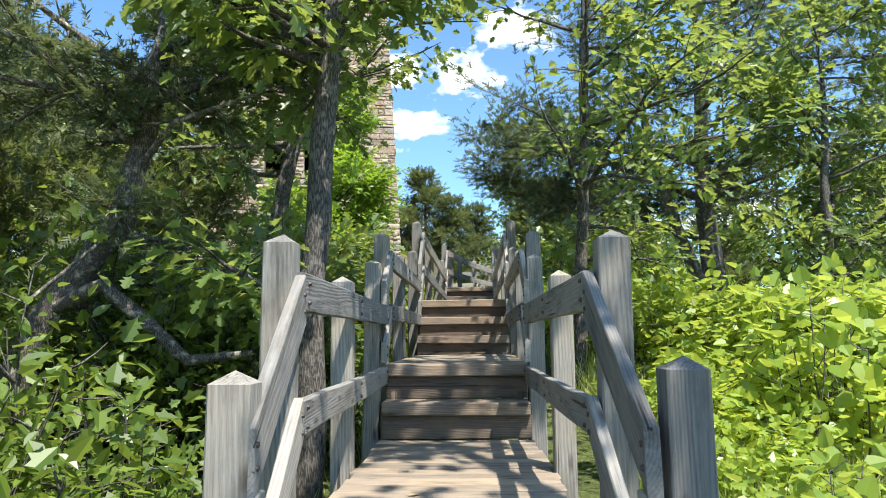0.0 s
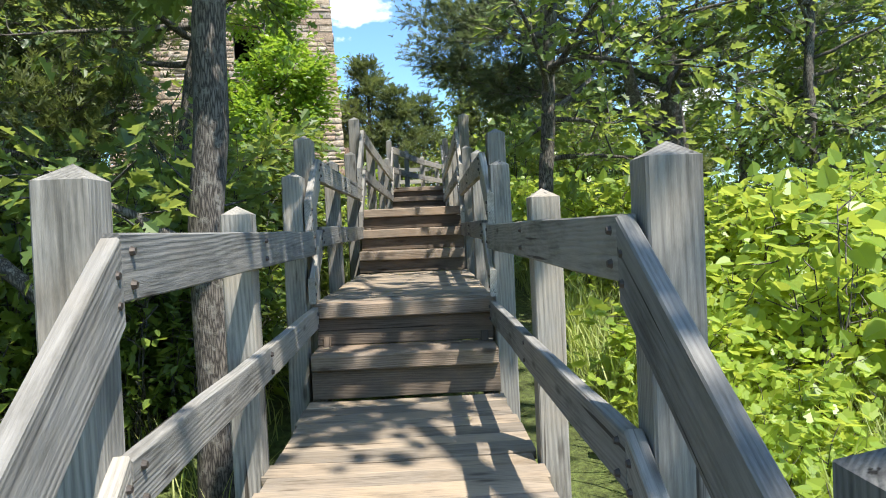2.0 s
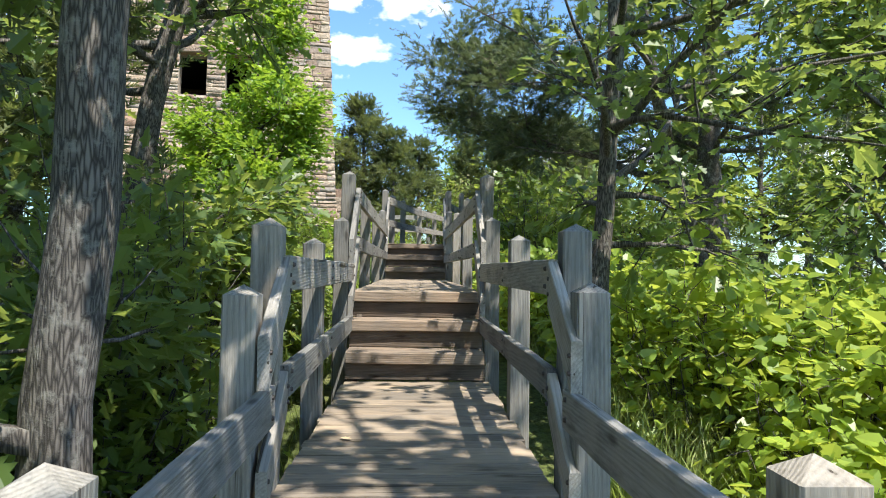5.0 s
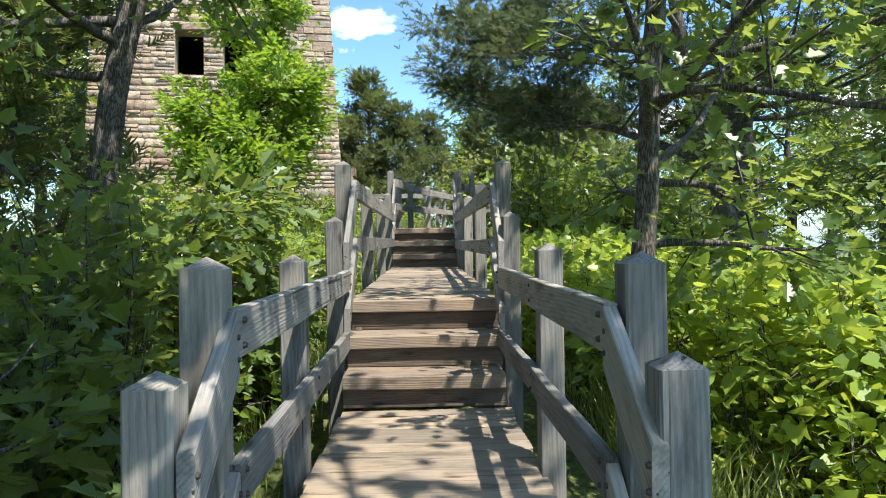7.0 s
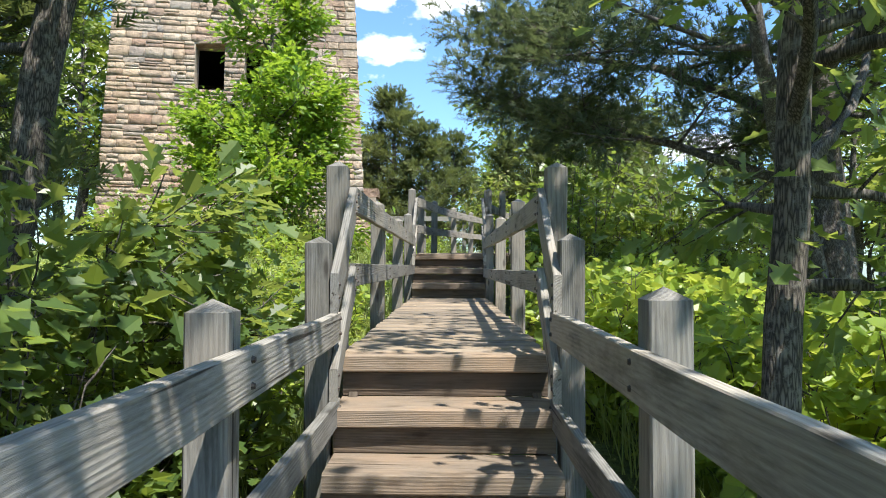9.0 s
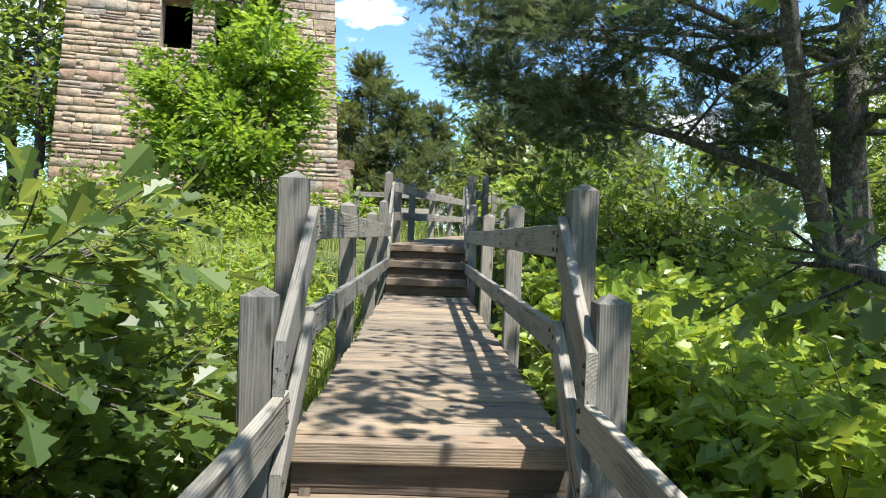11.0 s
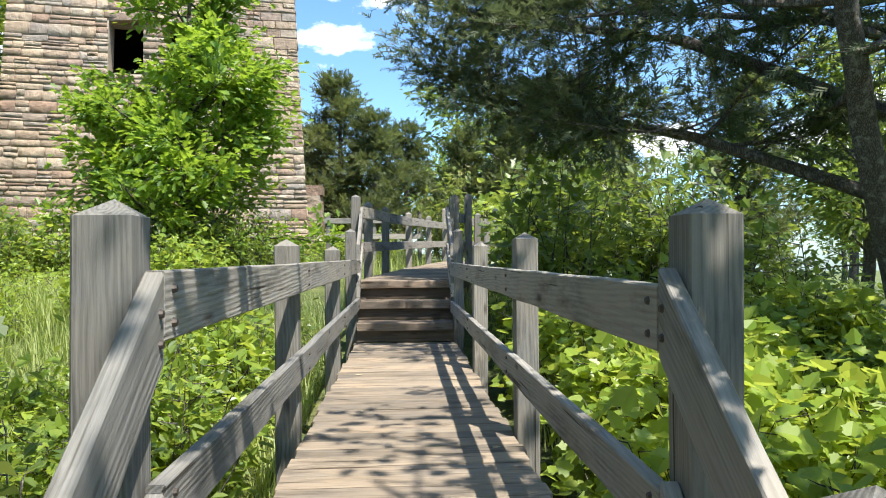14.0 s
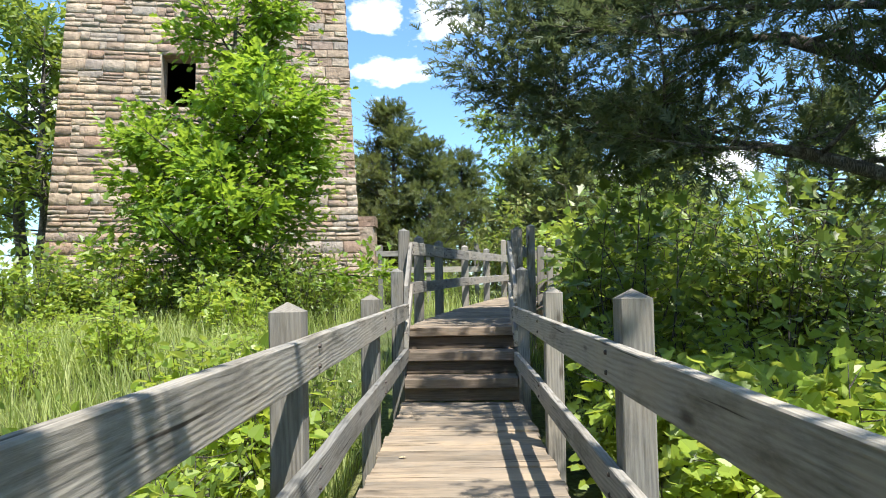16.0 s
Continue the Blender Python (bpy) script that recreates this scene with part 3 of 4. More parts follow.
def tower():
    root = new("stone_tower")
    root.matrix_basis = Matrix.Translation((TOWER_X0, TOWER_Y, TOWER_BASE))
    tagged(root, "tall ruined tower of coursed tan limestone with dark window openings", "tower")
    depth = TOWER_X1 - TOWER_X0
    h = TOWER_TOP - TOWER_BASE
    trng = random.Random(3)
    # core: four walls with real thickness, the front one in strips round the openings
    def slab(x0, x1, z0, z1, name="wall"):
        bm = bmesh.new()
        vs = []
        for y in (0.045, 0.9):
            for x, z in ((x0, z0), (x1, z0), (x1, z1), (x0, z1)):
                vs.append(bm.verts.new(bat(x, y, z)))
        for f in ((0, 1, 2, 3), (7, 6, 5, 4), (0, 4, 5, 1), (1, 5, 6, 2), (2, 6, 7, 3), (3, 7, 4, 0)):
            bm.faces.new([vs[i] for i in f])
        bmesh.ops.recalc_face_normals(bm, faces=bm.faces)
        ob = part(name, bm, MORTAR)
        placed(ob, Matrix(), root)
        return ob

    def bat(x, y, z):
        f = (z - TOWER_BASE) * BATTER
        mid = (TOWER_X0 + TOWER_X1) / 2
        half = depth / 2
        p = Vector((mid + (x - mid) * (1 - f / half) - TOWER_X1, y + f, 0))
        p.rotate(Euler((0, 0, radians(10))))
        return (p.x + TOWER_X1, p.y + TOWER_Y, z)

    xs = sorted({TOWER_X0 + 0.12, TOWER_X1 - 0.12, *[w[0] for w in WINDOWS], *[w[1] for w in WINDOWS]})
    for a, b in zip(xs, xs[1:]):
        holes = [w for w in WINDOWS if w[0] <= a + 0.01 and w[1] >= b - 0.01]
        if holes:
            slab(a, b, TOWER_BASE - 1, holes[0][2])
            slab(a, b, holes[0][3], TOWER_TOP)
        else:
            slab(a, b, TOWER_BASE - 1, TOWER_TOP)
    for x0, x1, y0, y1 in ((TOWER_X0 + 0.12, TOWER_X0 + 0.9, 0.9, depth), (TOWER_X1 - 0.9, TOWER_X1 - 0.12, 0.9, depth), (TOWER_X0 + 0.9, TOWER_X1 - 0.9, depth - 0.8, depth)):
        bm = bmesh.new()
        vs = [bm.verts.new(bat(x, y, z)) for z in (TOWER_BASE - 1, TOWER_TOP) for x, y in ((x0, y0), (x1, y0), (x1, y1), (x0, y1))]
        for f in ((0, 3, 2, 1), (4, 5, 6, 7), (0, 1, 5, 4), (1, 2, 6, 5), (2, 3, 7, 6), (3, 0, 4, 7)):
            bm.faces.new([vs[i] for i in f])
        placed(part("wall", bm, MORTAR), Matrix(), root)
    # rough-faced stones, course by course, on the front and on the side that shows
    stones_v, stones_f = [], []
    singles = 0
    z = TOWER_BASE - 0.6
    while z < TOWER_TOP - 0.1:
        high = COURSE * trng.choice((0.55, 0.75, 0.9, 1.0, 1.1, 1.3))
        for face in ("front", "side"):
            p, end = (TOWER_X0, TOWER_X1) if face == "front" else (0.0, depth)
            p -= 0.0
            while p < end - 0.02:
                wide = trng.uniform(0.22, 0.85)
                if end - p - wide < 0.25:
                    wide = end - p
                if face == "front":
                    for w in WINDOWS:
                        if w[2] - 0.1 < z + high / 2 < w[3]:
                            if p < w[0] < p + wide:
                                wide = w[0] - p
                            if w[0] - 0.01 <= p < w[1]:
                                p = w[1]
                                break
                g = 0.009
                proud = trng.uniform(0.0, 0.035)
                cut = trng.uniform(0.4, 0.6) * high
                split = high > 0.2 and trng.random() < 0.30
                for zlo, zhi in (((z, z + cut), (z + cut, z + high)) if split else ((z, z + high),)):
                    if wide <= 0.08:
                        continue
                    a, b, lo, hi = p + g, p + wide - g, zlo + g + trng.uniform(-0.008, 0.012), zhi - g - trng.uniform(-0.008, 0.012)
                    ia, ib, ilo, ihi = a + trng.uniform(0.01, 0.05), b - trng.uniform(0.01, 0.05), lo + trng.uniform(0.006, 0.03), hi - trng.uniform(0.006, 0.03)
                    cx, cz = (a + b) / 2 + trng.uniform(-0.1, 0.1) * wide, (lo + hi) / 2
                    flat = [(a, 0.14, lo), (b, 0.14, lo), (b, 0.14, hi), (a, 0.14, hi), (a, 0.014, lo), (b, 0.014, lo), (b, 0.014, hi), (a, 0.014, hi)]
                    flat += [(u, -proud * trng.uniform(0.1, 1.2), v) for u, v in ((ia, ilo), (ib, ilo), (ib, ihi), (ia, ihi))]
                    flat.append((cx, -proud * trng.uniform(0.5, 1.6), cz + trng.uniform(-0.05, 0.05)))
                    for corner in range(4):
                        tilt = trng.uniform(-0.022, 0.022)
                        for i in (corner, corner + 4, corner + 8):
                            flat[i] = (flat[i][0], flat[i][1], flat[i][2] + tilt)
                    if face == "front":
                        vs = [bat(u, d, v) for u, d, v in flat]
                    else:
                        vs = [bat(TOWER_X1 - d, u, v) for u, d, v in flat]
                    fs = [(0, 1, 5, 4), (1, 2, 6, 5), (2, 3, 7, 6), (3, 0, 4, 7), (4, 5, 9, 8), (5, 6, 10, 9), (6, 7, 11, 10), (7, 4, 8, 11), (8, 9, 12, 12), (9, 10, 12, 12), (10, 11, 12, 12), (11, 8, 12, 12)]
                    if face == "front" and singles < 300 and 6.2 < z < 14.5 and p > TOWER_X0 + 5.0:
                        bm = bmesh.new()
                        vv = [bm.verts.new(v) for v in vs]
                        for f in fs:
                            bm.faces.new([vv[i] for i in dict.fromkeys(f)])
                        placed(part("stone", bm, STONE), Matrix(), root)
                        singles += 1
                    else:
                        o = len(stones_v)
                        stones_v.extend(vs)
                        for f in fs:
                            q = [o + i for i in dict.fromkeys(f)]
                            stones_f.append((q[0], q[1], q[2]))
                            if len(q) == 4:
                                stones_f.append((q[0], q[2], q[3]))
                p += wide
        z += high
    ob = new("stonework", mesh_of("stonework", stones_v, stones_f, STONE))
    placed(ob, Matrix(), root)
    tagged(ob, "rough-faced coursed limestone blocks", kind="stuff")
    for w in WINDOWS:
        bm = bmesh.new()
        bmesh.ops.create_cube(bm, size=1, matrix=Matrix.Translation((0, 0, 0)) @ Matrix.Diagonal((w[1] - w[0] + 0.5, 0.5, 0.28, 1)))
        bmesh.ops.bevel(bm, geom=bm.edges[:], offset=0.03, segments=1, affect="EDGES")
        x, y, zz = bat((w[0] + w[1]) / 2, 0.2, w[3] + 0.14)
        placed(part("lintel", bm, STONE), Matrix.Translation((x, y, zz)), root)
    # unseen slabs added to block light, so the rooms stay dark
    for zz in (8.2, 10.7, TOWER_TOP - 0.6):
        bm = bmesh.new()
        vs = [bm.verts.new(bat(x, y, z)) for z in (zz, zz + 0.25) for x, y in ((TOWER_X0 + 0.7, 0.8), (TOWER_X1 - 0.7, 0.8), (TOWER_X1 - 0.7, depth - 0.6), (TOWER_X0 + 0.7, depth - 0.6))]
        for f in ((0, 3, 2, 1), (4, 5, 6, 7), (0, 1, 5, 4), (1, 2, 6, 5), (2, 3, 7, 6), (3, 0, 4, 7)):
            bm.faces.new([vs[i] for i in f])
        placed(part("light_block_slab", bm, ROOM_SHADE), Matrix(), root)
    # stepped buttress at the corner, rough blocks one on another
    z = TOWER_BASE - 0.6
    while z < TOWER_BASE + 2.7:
        high = trng.uniform(0.2, 0.34)
        bm = bmesh.new()
        bmesh.ops.create_cube(bm, size=1, matrix=Matrix.Translation((TOWER_X1 + trng.uniform(0.02, 0.08), TOWER_Y + 0.75, z + high / 2)) @ Matrix.Diagonal((0.52, 0.9, high - 0.012, 1)))
        for v in bm.verts:
            v.co += Vector([trng.uniform(-0.02, 0.02) for _ in range(3)])
        placed(part("stone", bm, STONE), Matrix(), root)
        z += high
    return root


tower()
# ---------------------------------------------------------------- plants: leaf shapes and growth
def half_leaf(outline, fold):
    """Two halves folded along the midrib, out of one half's outline (x along, y out)."""
    k = len(outline)
    a = [(x, y, fold * y - 0.10 * x * x) for x, y in outline]
    b = [(x, -y, fold * y - 0.10 * x * x) for x, y in outline]
    return np.array(a + b), np.array([list(range(k)), [2 * k - 1 - i for i in range(k)]])


OAK_LEAF = half_leaf([(0, 0), (0.18, 0.09), (0.32, 0.34), (0.42, 0.16), (0.62, 0.44), (0.71, 0.20), (0.88, 0.25), (1.0, 0.0)], 0.30)
MAPLE_LEAF = half_leaf([(0.1, 0), (0.0, 0.28), (0.26, 0.26), (0.38, 0.50), (0.56, 0.24), (0.72, 0.22), (1.0, 0.0)], 0.22)
OVAL_LEAF = half_leaf([(0, 0), (0.30, 0.24), (0.68, 0.20), (1.0, 0.0)], 0.35)
HEART_LEAF = half_leaf([(0.08, 0), (0.0, 0.26), (0.22, 0.46), (0.56, 0.36), (0.80, 0.20), (1.0, 0.0)], 0.25)

GRAPE_LEAF = half_leaf([(0.12, 0), (0.0, 0.22), (0.10, 0.44), (0.32, 0.36), (0.46, 0.54), (0.66, 0.30), (0.84, 0.22), (1.0, 0.0)], 0.28)


def spray_template(seed, blades=9):
    """A flat feathery spray of juniper needles."""
    r = random.Random(seed)
    v, f = [], []
    for k in range(blades):
        t = k / (blades - 1)
        x = t * 0.75
        a = r.uniform(25, 65) * (1 if k % 2 else -1)
        ln = (0.52 - 0.25 * t) * r.uniform(0.7, 1.2)
        dx, dy, dz = math.cos(radians(a)) * ln, math.sin(radians(a)) * ln, r.uniform(-0.12, 0.22)
        nxt, w = len(v), 0.055
        px, py = -math.sin(radians(a)) * w, math.cos(radians(a)) * w
        v += [(x - px, -py, 0), (x + px, py, 0), (x + dx * 0.6 + px * 0.9, dy * 0.6 + py * 0.9, dz * 0.5), (x + dx, dy, dz)]
        f.append([nxt, nxt + 1, nxt + 2, nxt + 3])
    v += [(0, -0.03, 0), (0, 0.03, 0), (1.0, 0.02, 0.04), (1.0, -0.02, 0.04)]
    f.append([len(v) - 4, len(v) - 3, len(v) - 2, len(v) - 1])
    return np.array(v), np.array(f)


CEDAR_SPRAY = spray_template(5)


def scatter(template, places, forward, up, sizes):
    """Copies of a template at many places, as one pair of vertex and face arrays."""
    tv, tf = template
    places, forward, up, sizes = (np.asarray(a, dtype=float) for a in (places, forward, up, sizes))
    x = forward / np.linalg.norm(forward, axis=1, keepdims=True)
    y = np.cross(up, x)
    y /= np.maximum(np.linalg.norm(y, axis=1, keepdims=True), 1e-6)
    z = np.cross(x, y)
    v = places[:, None, :] + sizes[:, None, None] * (tv[None, :, 0:1] * x[:, None, :] + tv[None, :, 1:2] * y[:, None, :] + tv[None, :, 2:3] * z[:, None, :])
    f = tf[None] + (np.arange(len(places)) * len(tv))[:, None, None]
    return v.reshape(-1, 3), f.reshape(-1, tf.shape[1])


def tubes(lines, sides=6):
    """Tapered limbs: each line is a list of (point, radius)."""
    v, f = [], []
    for line in lines:
        start = len(v)
        for k, (p, r) in enumerate(line):
            q = line[min(k + 1, len(line) - 1)][0] - line[max(k - 1, 0)][0]
            q = q.normalized() if q.length > 1e-6 else Vector((0, 0, 1))
            a = q.orthogonal().normalized() if abs(q.z) < 0.5 else Vector((1, 0, 0))
            a = (a - q * a.dot(q)).normalized()
            b = q.cross(a)
            for s in range(sides):
                w = 2 * math.pi * s / sides
                v.append(p + (a * math.cos(w) + b * math.sin(w)) * r * (1 + 0.10 * math.sin(3 * w + k)))
        for k in range(len(line) - 1):
            for s in range(sides):
                i, j = start + k * sides + s, start + k * sides + (s + 1) % sides
                f.append((i, j, j + sides, i + sides))
    return v, f


def crooked(r, start, way, length, r0, r1, bend=0.15, lift=0.0, cuts=6):
    p, d, line = Vector(start), Vector(way).normalized(), []
    for k in range(cuts + 1):
        t = k / cuts
        line.append((p.copy(), r0 * (1 - t) + r1 * t))
        d = (d + Vector((r.uniform(-bend, bend), r.uniform(-bend, bend), r.uniform(-bend, bend) + lift))).normalized()
        p += d * (length / cuts)
    return line


def on_line(line, t):
    x = t * (len(line) - 1)
    k = min(int(x), len(line) - 2)
    return line[k][0].lerp(line[k + 1][0], x - k), line[k][1] * (1 - x + k) + line[k + 1][1] * (x - k)


def clear_way(p, margin=0.0):
    """True where the walk is kept open: over the decks to well above head height."""
    if not -3 < p.y < 24:
        return False
    off = abs(p.x - (centre(p.y) if p.y < 16.6 else upper_centre(p.y)))
    side = p.x - (centre(p.y) if p.y < 16.6 else upper_centre(p.y))
    high = p.z - ground_z(0, p.y)
    return off < 0.66 + margin and high < (3.0 if p.y < 6 else 4.0 if p.y < 10 else 2.9) or (1.7 < high < 2.7 and off < (0.90 if p.y < 8 else 0.74) + margin) or (2.7 <= high < 8.0 and 0.25 < side < 0.9 and 2.5 < p.y < 6.5)


def tree(name, label, category, base, stems, limbs, leaf, leaf_size, per_twig, leaf_mat, bark, seed, twig_len=0.5, twigs=7,
         lift=0.02, droop=0.3, spread=0.22, crown_side=None, crown_name="crown", group="", taper=0.55, taper_from=0.45):
    """stems: lists of (x, y, z, radius) from the base. limbs: (stem, count, from, to, length low, high, up low, high)."""
    r = random.Random(seed)
    root = tagged(new(name), label, category, group=group)
    root.matrix_basis = Matrix.Translation(base)
    here = Vector(base)
    lines = []
    stem_lines = []
    for s in stems:
        pts = [(Vector(p[:3]), p[3]) for p in s]
        fine = []
        for k in range(len(pts) - 1):
            for j in range(4):
                t = j / 4
                w = pts[k][0].lerp(pts[k + 1][0], t)
                if k or j:
                    w = w + Vector((r.uniform(-1, 1), r.uniform(-1, 1), 0)) * pts[k][1] * 0.22
                fine.append((w, pts[k][1] * (1 - t) + pts[k + 1][1] * t))
        fine.append(pts[-1])
        stem_lines.append(fine)
    place, fwd, up, size = [], [], [], []
    for si, count, t0, t1, l0, l1, u0, u1 in limbs:
        for k in range(count):
            t = t0 + (t1 - t0) * (k + r.random()) / count
            p, rad = on_line(stem_lines[si], t)
            for _ in range(12):
                ang = r.uniform(0, 2 * math.pi)
                if crown_side is None or math.cos(ang - crown_side) > r.uniform(-1.0, 0.6):
                    break
            el = radians(r.uniform(u0, u1))
            way = Vector((math.cos(ang) * math.cos(el), math.sin(ang) * math.cos(el), math.sin(el)))
            length = r.uniform(l0, l1) * max(0.12, 1.0 - taper * max(0, (t - t0) / max(t1 - t0, 0.01) - taper_from))
            limb = crooked(r, p, way, length, max(min(rad * 0.55, 0.05), 0.012), 0.006, 0.16, lift)
            if any(clear_way(q + here, 0.05) for q, _r in limb):
                limb = limb[:3]
                limb[-1] = (limb[-1][0], 0.004)
                if t < 0.45 or any(clear_way(q + here) for q, _r in limb):
                    continue
            lines.append(limb)
            for j in range(twigs):
                tt = 0.25 + 0.75 * (j + r.random()) / twigs
                q, qr = on_line(limb, min(tt, 1))
                side = Vector((r.uniform(-1, 1), r.uniform(-1, 1), r.uniform(-0.5, 0.6))).normalized()
                tw = crooked(r, q, side + way * 0.7, twig_len * min(1.0, 0.35 + length / max(l1, 0.1)) * r.uniform(0.6, 1.25), min(qr * 0.6, 0.010), 0.003, 0.18, lift, 4)
                if clear_way(tw[-1][0] + here):
                    continue
                lines.append(tw)
                for _ in range(per_twig):
                    pt, _r = on_line(tw, r.uniform(0.15, 1))
                    off = Vector((r.gauss(0, 1), r.gauss(0, 1), r.gauss(0, 0.7))) * spread * min(1.0, 0.35 + length / max(l1, 0.1)) * r.random()
                    if clear_way(pt + off + here, 0.08):
                        continue
                    place.append(pt + off)
                    d = (off + (tw[-1][0] - tw[0][0]) * 0.6).normalized() if off.length > 0.001 else side
                    d = d + Vector((r.uniform(-0.5, 0.5), r.uniform(-0.5, 0.5), -droop + r.uniform(-0.3, 0.3)))
                    fwd.append(d)
                    up.append((r.gauss(0, 0.45), r.gauss(0, 0.45), 1.0))
                    size.append(leaf_size * r.uniform(0.6, 1.25))
    v, f = tubes(stem_lines, 10)
    trunk = new("trunk", mesh_of("trunk", v, f, bark, True))
    trunk.parent = root
    v, f = tubes(lines, 4)
    limbs_ob = new("limbwork", mesh_of("limbwork", v, f, bark, True))
    limbs_ob.parent = root
    tagged(limbs_ob, kind="stuff")
    if place:
        v, f = scatter(leaf, [tuple(p) for p in place], [tuple(d) for d in fwd], up, size)
        crown = new(crown_name, mesh_of(crown_name, v, f, leaf_mat))
        crown.parent = root
    return root


def shrub(name, label, radius, height, stems, leaf, leaf_size, count, leaf_mat, seed, up_bias=1.0, category="shrub"):
    """A many-stemmed bush whose leaves sit in clumps round the shoot tips."""
    r = random.Random(seed)
    root = tagged(new(name), label, category)
    lines, place, fwd, up, size = [], [], [], [], []
    per = max(1, count // (stems * 4))
    for _ in range(stems):
        ang, out = r.uniform(0, 2 * math.pi), radius * math.sqrt(r.random())
        tip = Vector((math.cos(ang) * out, math.sin(ang) * out, height * (1.05 - 0.55 * (out / radius) ** 2) * r.uniform(0.65, 1.1)))
        foot = Vector((math.cos(ang), math.sin(ang), 0)) * out * 0.35
        foot.z = -0.15
        line = crooked(r, foot, tip - foot, (tip - foot).length, 0.011, 0.003, 0.14, 0.0)
        lines.append(line)
        for j in range(4):
            q, _r = on_line(line, min(0.40 + 0.2 * j + r.uniform(-0.1, 0.1), 1))
            side = Vector((r.uniform(-1, 1), r.uniform(-1, 1), r.uniform(-0.1, 0.7)))
            tw = crooked(r, q, side, 0.25 * radius * r.uniform(0.6, 1.4), 0.005, 0.002, 0.2, 0.02, 3)
            lines.append(tw)
            for _k in range(per):
                pt, _r = on_line(tw, r.random())
                off = Vector((r.gauss(0, 1), r.gauss(0, 1), r.gauss(0, 0.8))) * 0.085
                place.append(tuple(pt + off))
                d = off.normalized() + Vector((math.cos(ang) * 0.4, math.sin(ang) * 0.4, r.uniform(-0.5, 0.25)))
                fwd.append(tuple(d))
                up.append((r.gauss(0, 0.5), r.gauss(0, 0.5), up_bias))
                size.append(leaf_size * r.uniform(0.55, 1.25))
    v, f = tubes(lines, 3)
    ob = new("stemwork", mesh_of("stemwork", v, f, BARK, True))
    ob.parent = root
    tagged(ob, kind="stuff")
    v, f = scatter(leaf, place, fwd, up, size)
    ob = new("foliage", mesh_of("foliage", v, f, leaf_mat))
    ob.parent = root
    return root


def at_ground(x, y, turn=0.0, scale=1.0, dz=0.0):
    return Matrix.Translation((x, y, ground_z(x, y) + dz)) @ Matrix.Rotation(turn, 4, "Z") @ Matrix.Scale(scale, 4)


# ---------------------------------------------------------------- trees beside the walk
def based(x, y):
    return (x, y, ground_z(x, y) - 0.1)


# straight grey trunk with a forked second stem close to the first deck
tree("oak_tree", "oak with a straight furrowed grey trunk beside the deck", "tree", based(-1.10, 4.75),
     [[(0, 0, 0, 0.105), (0.03, 0.0, 1.6, 0.088), (0.16, 0.0, 3.6, 0.075), (0.22, 0.1, 6.0, 0.05), (0.2, 0.1, 8.0, 0.02)]],
     [(0, 27, 0.42, 1.0, 1.2, 2.4, -10, 40), (0, 5, 0.22, 0.40, 0.5, 1.0, -10, 25), (0, 9, 0.38, 0.56, 0.8, 1.5, -5, 30)],
     OAK_LEAF, 0.125, 20, LEAF_OAK, BARK, 11, 0.5, 9, crown_side=1.9)
# leaning tree farther up on the same side
tree("oak_tree", "leaning dark-barked oak with a broad crown of lobed leaves", "tree", based(-2.75, 9.3),
     [[(-0.1, 0, 0, 0.14), (0, 0, 1.2, 0.12), (0.35, 0, 3.0, 0.10), (0.75, 0.2, 4.6, 0.07), (0.9, 0.2, 7.0, 0.02)]],
     [(0, 26, 0.46, 1.0, 1.3, 2.4, -10, 40)],
     OAK_LEAF, 0.125, 18, LEAF_OAK, BARK, 12, 0.5, 7)
# low oak whose big leaves hang close to the railing
tree("oak_sapling", "low oak sapling with large dark lobed leaves by the railing", "tree", based(-2.2, 8.95),
     [[(0, 0, 0, 0.04), (0.1, 0, 0.6, 0.032), (0.25, -0.05, 1.2, 0.022), (0.35, -0.1, 1.7, 0.008)]],
     [(0, 15, 0.28, 1.0, 0.7, 1.15, -12, 12)],
     OAK_LEAF, 0.125, 15, LEAF_OAK, BARK, 34, 0.40, 7, spread=0.16, crown_side=-0.3)
# slender oak at the rail's outer side
tree("oak_tree", "slender oak with lobed leaves close outside the railing", "tree", based(1.20, 7.90),
     [[(-0.06, 0, 0, 0.085), (0.0, 0, 1.5, 0.068), (0.08, 0, 3.0, 0.06), (0.16, 0.1, 5.0, 0.04), (0.25, 0.2, 7.0, 0.012)]],
     [(0, 28, 0.33, 1.0, 1.2, 2.4, -20, 35), (0, 5, 0.22, 0.36, 0.6, 1.1, -10, 20)],
     OAK_LEAF, 0.12, 17, LEAF_OAK, BARK, 13, 0.55, 8, crown_side=-0.2)
# broad sunlit oak behind it, over the sunny bank
tree("oak_tree", "broad sunlit oak with lobed leaves on the bank", "tree", based(5.1, 10.3),
     [[(0, 0, 0, 0.10), (0.05, 0, 1.4, 0.085), (-0.05, 0, 2.8, 0.065), (0.1, 0.1, 4.2, 0.04), (0.05, 0.1, 5.5, 0.012)]],
     [(0, 36, 0.24, 1.0, 1.2, 2.1, -15, 35)],
     OAK_LEAF, 0.135, 18, LEAF_OAK, BARK, 33, 0.5, 8)
